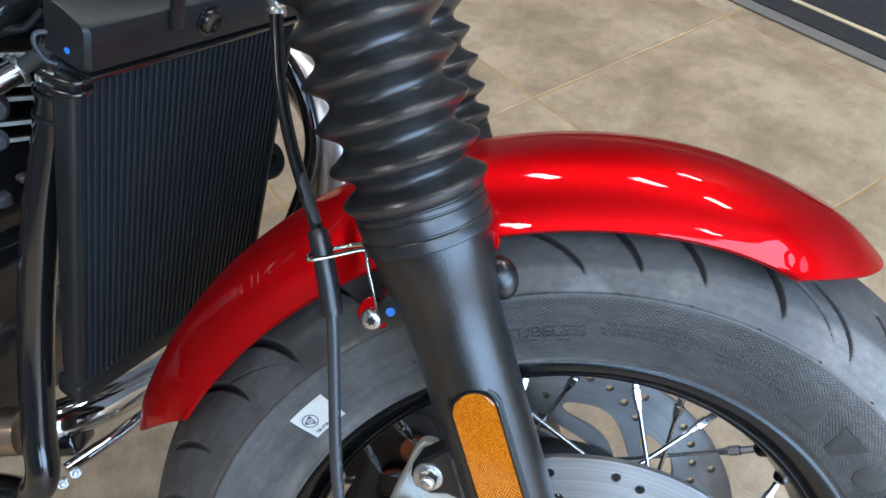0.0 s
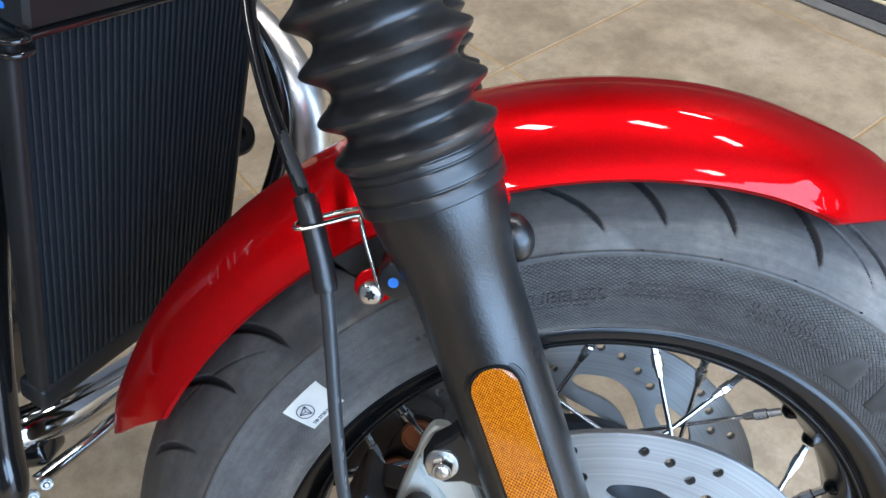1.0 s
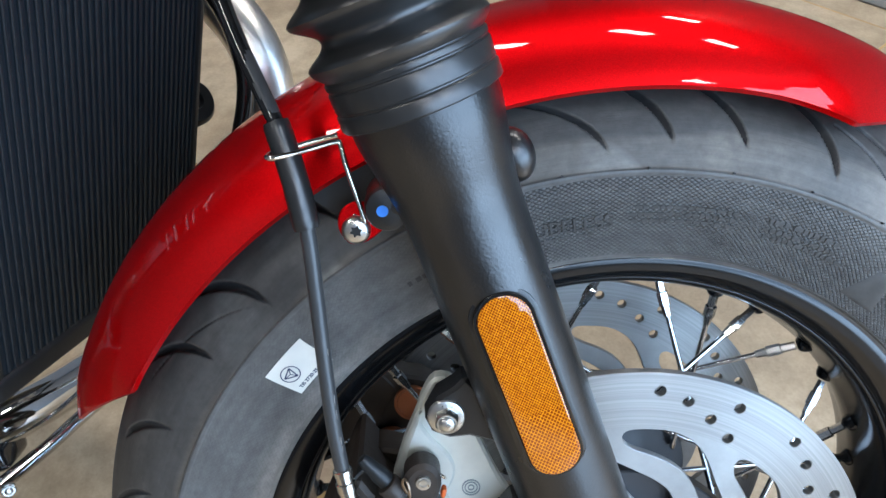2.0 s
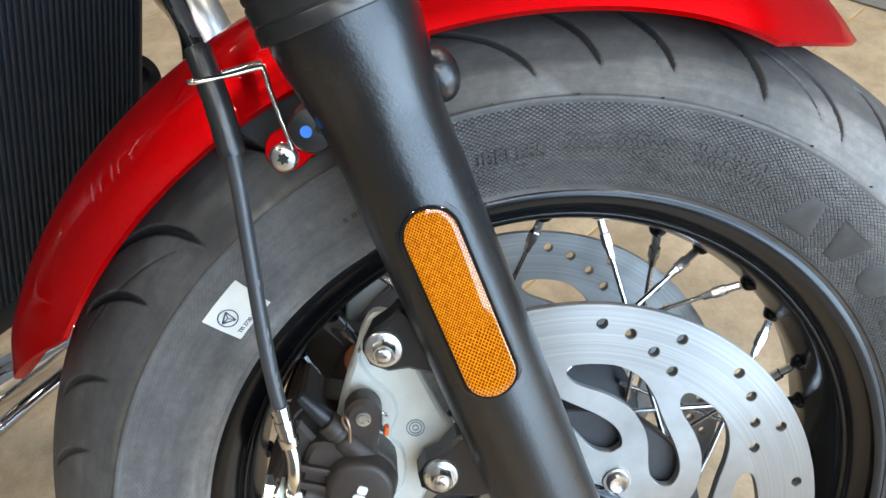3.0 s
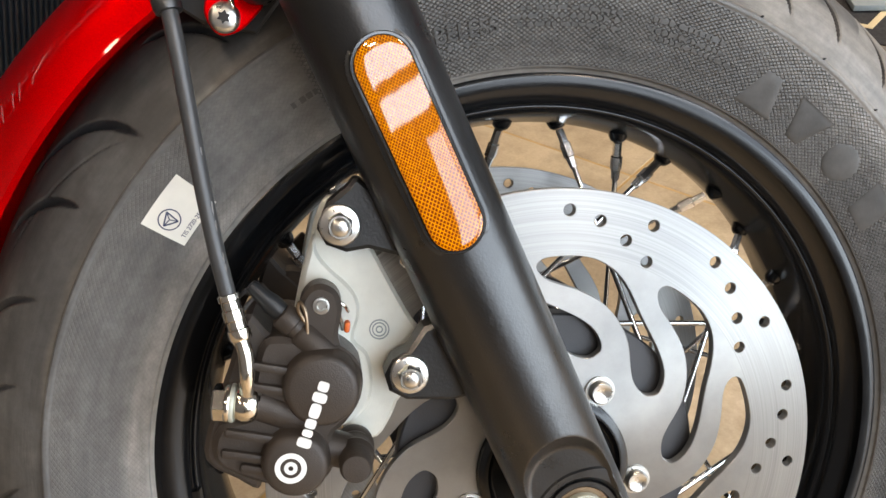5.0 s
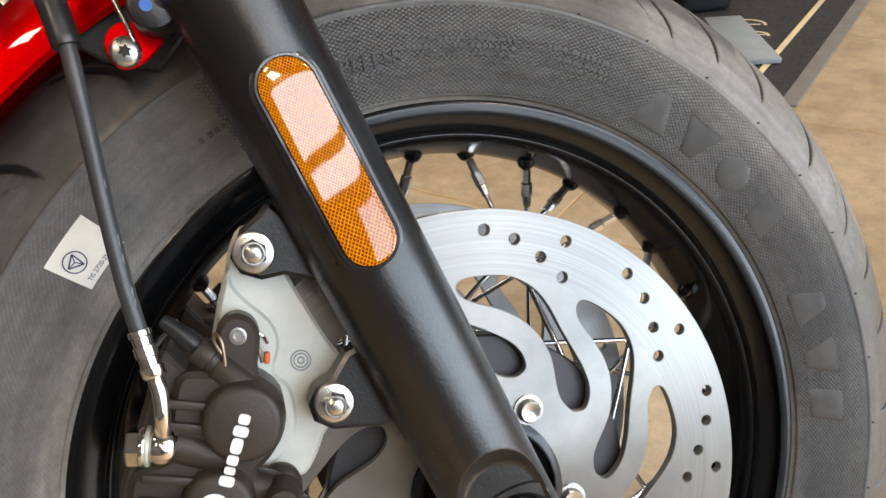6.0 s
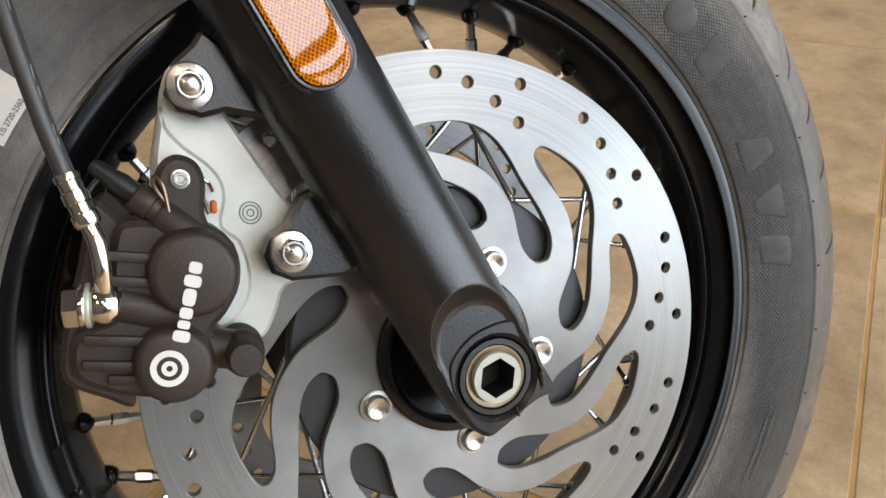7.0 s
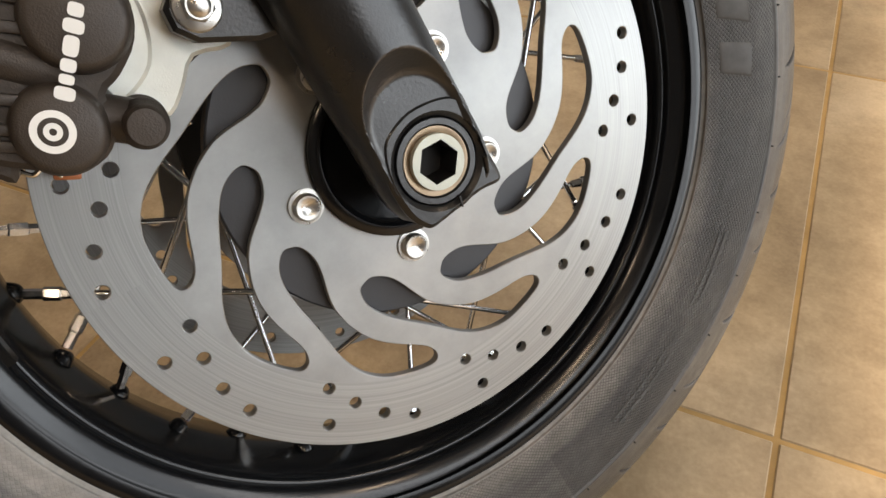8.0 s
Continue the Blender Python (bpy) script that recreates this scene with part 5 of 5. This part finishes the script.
# ---- radiator, in its own frame: x across, y towards the front, z up ----
RAD = Matrix(((0.4478, 0.7752, 0.4456, -0.2353), (0.8905, -0.3419, -0.3001, -0.0359), (0.0803, -0.5312, 0.8434, 0.4298), (0, 0, 0, 1)))
radiator = tagged(new("radiator"), "tall black radiator with upright fins")
radiator.parent, radiator.matrix_basis = bike, RAD
part("core", block(bmesh.new(), 0.192, 0.026, 0.286, Matrix.Translation((0.096, -0.016, -0.142))), FIN, radiator, "", 0)
bm = block(bmesh.new(), 0.0020, 0.004, 0.284, Matrix(), 0.0006, 1)
fin0 = part("fin", bm, FIN, radiator, "", 30)
fin0.matrix_basis = Matrix.Translation((0.004, -0.0030, -0.142))
for k in range(1, 36):
    twin(fin0, radiator, Matrix.Translation((0.004 + 0.00540 * k, -0.0030, -0.142)))
for nm, sx, sy, sz, x, y, z, bv in (("side_tank", 0.0088, 0.017, 0.285, -0.0050, -0.0085, -0.142, 0.0035), ("side_strip", 0.004, 0.032, 0.292, 0.1945, -0.014, -0.139, 0.001), ("bottom_tank", 0.206, 0.026, 0.022, 0.094, -0.013, -0.2965, 0.004)):
    part(nm, block(bmesh.new(), sx, sy, sz, Matrix.Translation((x, y, z)), bv, 3), BLACK_PLASTIC, radiator)
bm = bmesh.new()   # sloping top cover
prof = [(0.004, 0.0055), (0.0075, 0.008), (0.008, 0.0100), (0.0075, 0.0315), (0.0055, 0.0350), (0.002, 0.0370), (-0.012, 0.0400), (-0.028, 0.0420), (-0.028, 0.0055)]
ends = []
for x in (-0.004, -0.0010, 0.1925, 0.195):
    f = 0.93 if x in (-0.004, 0.195) else 1.0
    ends.append([bm.verts.new((x, -0.03 + (p[0] + 0.03) * f, 0.03 + (p[1] - 0.03) * f)) for p in prof])
for a, b in zip(ends, ends[1:]):
    for k in range(len(prof)):
        bm.faces.new((a[k], a[(k + 1) % len(prof)], b[(k + 1) % len(prof)], b[k]))
bm.faces.new(ends[0])
bm.faces.new(ends[-1])
part("top_cover", bm, BLACK_PLASTIC, radiator, "sloping black top cover", 30)
part("cover_lip", block(bmesh.new(), 0.200, 0.012, 0.0035, Matrix.Translation((0.097, 0.0035, 0.0040)), 0.0012, 2), BLACK_TUBE, radiator)
part("cover_screw", socket_bolt(bmesh.new(), Matrix.Translation((0.0917, 0.0075, 0.0226)) @ pose(0, 0, 0, -90, 0, 0), 0.0085, 0.005, 0.004), BLACK_TUBE, radiator)
part("cover_hook", block(bmesh.new(), 0.010, 0.005, 0.034, Matrix.Translation((0.0612, 0.0095, 0.0400)), 0.002, 2), BLACK_PLASTIC, radiator)
part("cover_mark", lathe(bmesh.new(), [(0.0001, 0), (0.0020, 0), (0.0020, 0.0005), (0.0001, 0.0005)], 20, Matrix.Translation((-0.0040, -0.0090, 0.0150)) @ pose(0, 0, 0, 0, -90, 0)), BLUE, radiator, "small blue paint dot", 0)
for z in (-0.001, -0.009):
    part("clamp_band", tube(bmesh.new(), [(-0.014, -0.022, z - 0.002), (-0.013, -0.006, z), (-0.009, 0.004, z + 0.002), (0.000, 0.005, z + 0.003), (0.004, 0.000, z + 0.003)], 0.0020, 10, 6), BLACK_TUBE, radiator)

# engine behind the radiator: finned black barrels with polished edges
engine = tagged(new("engine"), "black finned engine with polished fin edges")
engine.parent, engine.matrix_basis = bike, RAD
# the crankcase's unseen rear length is added to shade the floor
part("crankcase", block(bmesh.new(), 0.34, 0.62, 0.27, Matrix.Translation((0.070, -0.44, -0.185)), 0.03, 4), BLACK_TUBE, engine)
part("barrel", block(bmesh.new(), 0.20, 0.20, 0.24, Matrix.Translation((0.050, -0.225, 0.00)), 0.02, 3), BLACK_TUBE, engine)
part("sump", block(bmesh.new(), 0.36, 0.20, 0.22, Matrix.Translation((-0.080, -0.215, -0.335)), 0.012, 3), BLACK_TUBE, engine)
fin_e = part("cooling_fin", block(bmesh.new(), 0.262, 0.20, 0.004, Matrix(), 0.0015, 1), BLACK_TUBE, engine, "", 30)
edge_e = part("fin_edge", block(bmesh.new(), 0.240, 0.0016, 0.0032, Matrix(), 0.0004, 1), BRACKET, engine, "polished fin edge", 30)
for k, z in enumerate((-0.0420, -0.0655, -0.0770, -0.0975, -0.1120)):
    m1, m2 = Matrix.Translation((0.03, -0.205, z)) @ pose(0, 0, 0, 0, 13, 0), Matrix.Translation((0.03, -0.1040, z)) @ pose(0, 0, 0, 0, 13, 0)
    if k == 0:
        fin_e.matrix_basis, edge_e.matrix_basis = m1, m2
    else:
        twin(fin_e, engine, m1)
        twin(edge_e, engine, m2)
part("oil_union", tube(bmesh.new(), [(0.0015, -0.058, -0.0215), (-0.0125, -0.060, -0.0271), (-0.040, -0.062, -0.038)], 0.0085, 20, 6), NICKEL, engine)
part("oil_line", tube(bmesh.new(), [(0.008, -0.030, 0.008), (0.0032, -0.038, -0.002), (-0.0010, -0.056, -0.020)], 0.0055, 14, 6), HOSE, engine)
part("side_cover", lathe(bmesh.new(), [(0.0001, 0), (0.080, 0), (0.078, 0.012), (0.060, 0.020), (0.0001, 0.022)], 48, frame_to((-0.030, -0.26, -0.17), (-1, 0, 0))), BLACK_TUBE, engine)
part("case_bolt", hex_bolt(bmesh.new(), frame_to((-0.036, -0.090, -0.165), (-0.7, 0.7, 0)), 0.007, 0.006, 0.010), NICKEL, engine, "", 30)

part("upper_hose", tube(bmesh.new(), [(-0.060, -0.075, -0.008), (-0.0135, -0.070, 0.0080), (0.0071, -0.070, 0.0165), (0.0400, -0.075, 0.0260)], 0.0095, 20, 6), BLACK_TUBE, engine, "glossy black coolant hose")
part("cable", tube(bmesh.new(), [(-0.030, -0.088, -0.020), (0.0099, -0.086, -0.0120), (0.0220, -0.080, -0.0080), (0.0314, -0.076, 0.0040)], 0.0028, 10, 6), BLACK_PLASTIC, engine)
part("union_ring", lathe(bmesh.new(), [(0.0075, 0), (0.0104, 0.0005), (0.0106, 0.0035), (0.0092, 0.0045), (0.0075, 0.0045)], 28, frame_to((-0.0035, -0.0590, -0.0235), (0.9, 0.05, 0.36)), True), STEEL, engine)
part("plug", hex_bolt(bmesh.new(), frame_to((0.0060, -0.0985, -0.1009), (-0.45, 0.85, 0.2)), 0.0058, 0.005, 0.0085, 0.0010), HUB, engine, "", 30)
part("rubber_cap", lathe(bmesh.new(), [(0.0001, 0.010), (0.0080, 0.010), (0.0105, 0.007), (0.0110, 0.0)], 28, frame_to((0.0060, -0.1000, -0.0731), (-0.45, 0.85, 0.2))), BLACK_MATT, engine)
part("sensor_block", block(bmesh.new(), 0.011, 0.010, 0.012, Matrix.Translation((0.0054, -0.0960, -0.1532)), 0.003, 2), HUB, engine)
part("casting_lug", block(bmesh.new(), 0.008, 0.008, 0.006, Matrix.Translation((0.0203, -0.0930, -0.1374)), 0.002, 2), STEEL, engine)
# rubber-lined clips that hold the radiator's cover and hose
part("cover_clip", tube(bmesh.new(), [(-0.0040, -0.0260, 0.0190), (-0.0100, -0.0280, 0.0180), (-0.0115, -0.0270, 0.0120), (-0.0075, -0.0230, 0.0030), (-0.0030, -0.0190, 0.0010)], 0.0017, 12, 6), HUB, radiator)
part("hose_clip", tube(bmesh.new(), [(-0.0030, -0.0180, -0.0060), (-0.0100, -0.0250, -0.0065), (-0.0105, -0.0240, -0.0120), (-0.0060, -0.0150, -0.0150)], 0.0022, 12, 6), STEEL, radiator)

# frame tube beside the radiator
DOWN = [(-0.275, 0.020, 0.460), (-0.307, 0.035, 0.404), (-0.351, 0.044, 0.328), (-0.398, 0.057, 0.232), (-0.423, 0.054, 0.150), (-0.431, 0.050, 0.110), (-0.455, 0.058, 0.086), (-0.502, 0.069, 0.088), (-0.58, 0.085, 0.090)]
part("frame_tube", tube(bmesh.new(), DOWN, 0.0140, 32, 10), BLACK_TUBE, bike, "gloss black curved frame tube")
for p, q in (((-0.2960, 0.0300, 0.4240), (-0.307, 0.035, 0.404)), ((-0.3050, 0.0340, 0.4075), (-0.315, 0.037, 0.390))):      # ties round the tube
    part("cable_tie", lathe(bmesh.new(), [(0.0142, -0.0016), (0.0150, -0.0013), (0.0150, 0.0013), (0.0142, 0.0016)], 32, frame_to(p, Vector(q) - Vector(p)), True), BLACK_PLASTIC, bike, "thin tie round the frame tube")
# chrome exhaust headers
part("exhaust_header", tube(bmesh.new(), [(-0.320, 0.340, 0.430), (-0.262, 0.320, 0.447), (-0.216, 0.285, 0.426), (-0.185, 0.266, 0.388), (-0.169, 0.255, 0.346), (-0.172, 0.257, 0.300), (-0.190, 0.262, 0.250), (-0.230, 0.275, 0.200), (-0.300, 0.290, 0.150)], 0.0225, 40, 10), BRUSHED, bike, "brushed bright metal exhaust header pipe")
# black tube added where the header pipe shows a dark inner band
part("drain_hose", tube(bmesh.new(), [(-0.192, 0.230, 0.420), (-0.185, 0.230, 0.404), (-0.179, 0.230, 0.382), (-0.177, 0.230, 0.358), (-0.179, 0.230, 0.333), (-0.187, 0.230, 0.309), (-0.200, 0.230, 0.285), (-0.214, 0.230, 0.263), (-0.233, 0.230, 0.235)], 0.0080, 16, 8), BLACK_TUBE, bike, "black tube added for the dark band along the header pipe")
part("exhaust_header", tube(bmesh.new(), [(-0.468, 0.118, 0.121), (-0.456, 0.126, 0.119), (-0.434, 0.162, 0.113), (-0.416, 0.210, 0.107), (-0.394, 0.260, 0.106), (-0.33, 0.32, 0.13)], 0.0200, 36, 10), CHROME, bike, "polished chrome exhaust header pipe")
part("stand_rod", tube(bmesh.new(), [(-0.450, 0.100, 0.079), (-0.422, 0.142, 0.084), (-0.398, 0.175, 0.091), (-0.348, 0.246, 0.100)], 0.0062, 20, 4), CHROME, bike, "bright plated stand rod")
bm = block(bmesh.new(), 0.034, 0.040, 0.026, Matrix.Translation((-0.456, 0.128, 0.098)), 0.008, 3)
part("stand_bracket", bm, BLACK_TUBE, bike, "black stand bracket")
for p in ((-0.438, 0.096, 0.078), (-0.448, 0.088, 0.073)):
    part("stand_bolt", hex_bolt(bmesh.new(), frame_to(p, (0.5, -0.8, 0.1)), 0.0042, 0.005, 0.0058), STEEL, bike, "", 30)
bm = lathe(bmesh.new(), [(0.0001, 0), (0.019, 0), (0.021, 0.003), (0.021, 0.012), (0.018, 0.016), (0.008, 0.017), (0.007, 0.012), (0.0001, 0.012)], 40, frame_to((-0.243, 0.252, 0.318), (0.75, -0.62, 0.2)))
part("rubber_stop", bm, BLACK_PLASTIC, bike, "round black rubber stop")
part("stop_stem", tube(bmesh.new(), [(-0.240, 0.252, 0.316), (-0.32, 0.32, 0.30)], 0.008, 16, 2, False), BLACK_TUBE, bike)
part("crossover_pipe", tube(bmesh.new(), [(-0.600, 0.040, 0.165), (-0.530, 0.052, 0.157), (-0.475, 0.059, 0.150), (-0.443, 0.062, 0.146)], 0.021, 32, 8), BRONZE, bike, "heat-tinted metal pipe")

# ---- floor mat, plate ----


def on_floor(e, g, z=0.0):
    return Matrix.Translation(GE * e + GG * g + Vector((0, 0, z))) @ RUN


MW, ML = 1.6, 3.0
ME, MG = -0.060, 1.360
mat_c = (ME - ML / 2, MG + MW / 2)
bm = block(bmesh.new(), ML, MW, 0.006, Matrix.Translation((0, 0, 0.0035)), 0.002, 1)
mat_ob = tagged(part("floor_mat", bm, MAT_EDGE, None, "", 0), "black display mat with a pale gold border line on the tiles", "mat")
mat_ob.matrix_world = on_floor(*mat_c, 0.0)
part("carpet", block(bmesh.new(), ML - 0.07, MW - 0.07, 0.004, Matrix.Translation((0, 0, 0.0075))), MAT, mat_ob, "black carpet pile", 0)
for sx, sy, x, y in ((ML - 0.22, 0.014, 0, -MW / 2 + 0.11), (ML - 0.22, 0.014, 0, MW / 2 - 0.11), (0.014, MW - 0.234, ML / 2 - 0.117, 0), (0.014, MW - 0.234, -ML / 2 + 0.117, 0)):
    part("border_line", block(bmesh.new(), sx, sy, 0.0025, Matrix.Translation((x, y, 0.0103))), GOLD, mat_ob, "pale gold border line", 0)
for e, g, r_ in ((-0.300, 1.880, 0.040), (-0.255, 1.790, 0.026), (-0.375, 1.690, 0.020)):
    pts = [(r_ * math.cos(t * 0.9), r_ * 0.7 * math.sin(t * 0.9) + 0.004 * t, 0.0) for t in range(7)]
    o = part("gold_swirl", tube(bmesh.new(), pts, 0.0050, 8, 5), GOLD, mat_ob, "plain gold printed swirl")
    o.matrix_basis = Matrix.Translation((e - mat_c[0], g - mat_c[1], 0.0085)) @ Matrix.Diagonal((1, 1, 0.45, 1))
bm = block(bmesh.new(), 0.10, 0.36, 0.014, Matrix(), 0.003, 2)
foot = tagged(part("steel_plate", bm, GREYPLATE, None, "", 30), "grey-blue painted steel plate lying on the mat", "plate")
foot.matrix_world = on_floor(-0.283, 1.713, 0.0195) @ pose(0, 0, 0, 0, 0, 31)
bm = block(bmesh.new(), 0.16, 0.24, 0.30, Matrix(), 0.02, 3)
base_ob = tagged(part("display_box", bm, BLACK_PLASTIC, None, "", 30), "black plastic display box standing on the mat", "box")
base_ob.matrix_world = on_floor(-0.52, 2.02, 0.161) @ pose(0, 0, 0, 0, 0, 42)

# ---- floor tiles ----
GAP = 0.0046
bm = block(bmesh.new(), TILE - GAP, TILE - GAP, 0.008, Matrix.Translation((0, 0, -0.004)), 0.0012, 1)
tile_mesh = bpy.data.meshes.new("tile")
bm.to_mesh(tile_mesh)
bm.free()
tile_mesh.materials.append(FLOOR)
for i in range(-9, 9):
    for j in range(-9, 9):
        e, g = OFF_E + (i + 0.5) * TILE, OFF_G + (j + 0.5) * TILE
        if abs(e) > ROOM - 0.02 or abs(g) > ROOM - 0.02:
            continue
        t = new("tile", tile_mesh)
        t.parent = floor
        t.matrix_basis = on_floor(e, g)
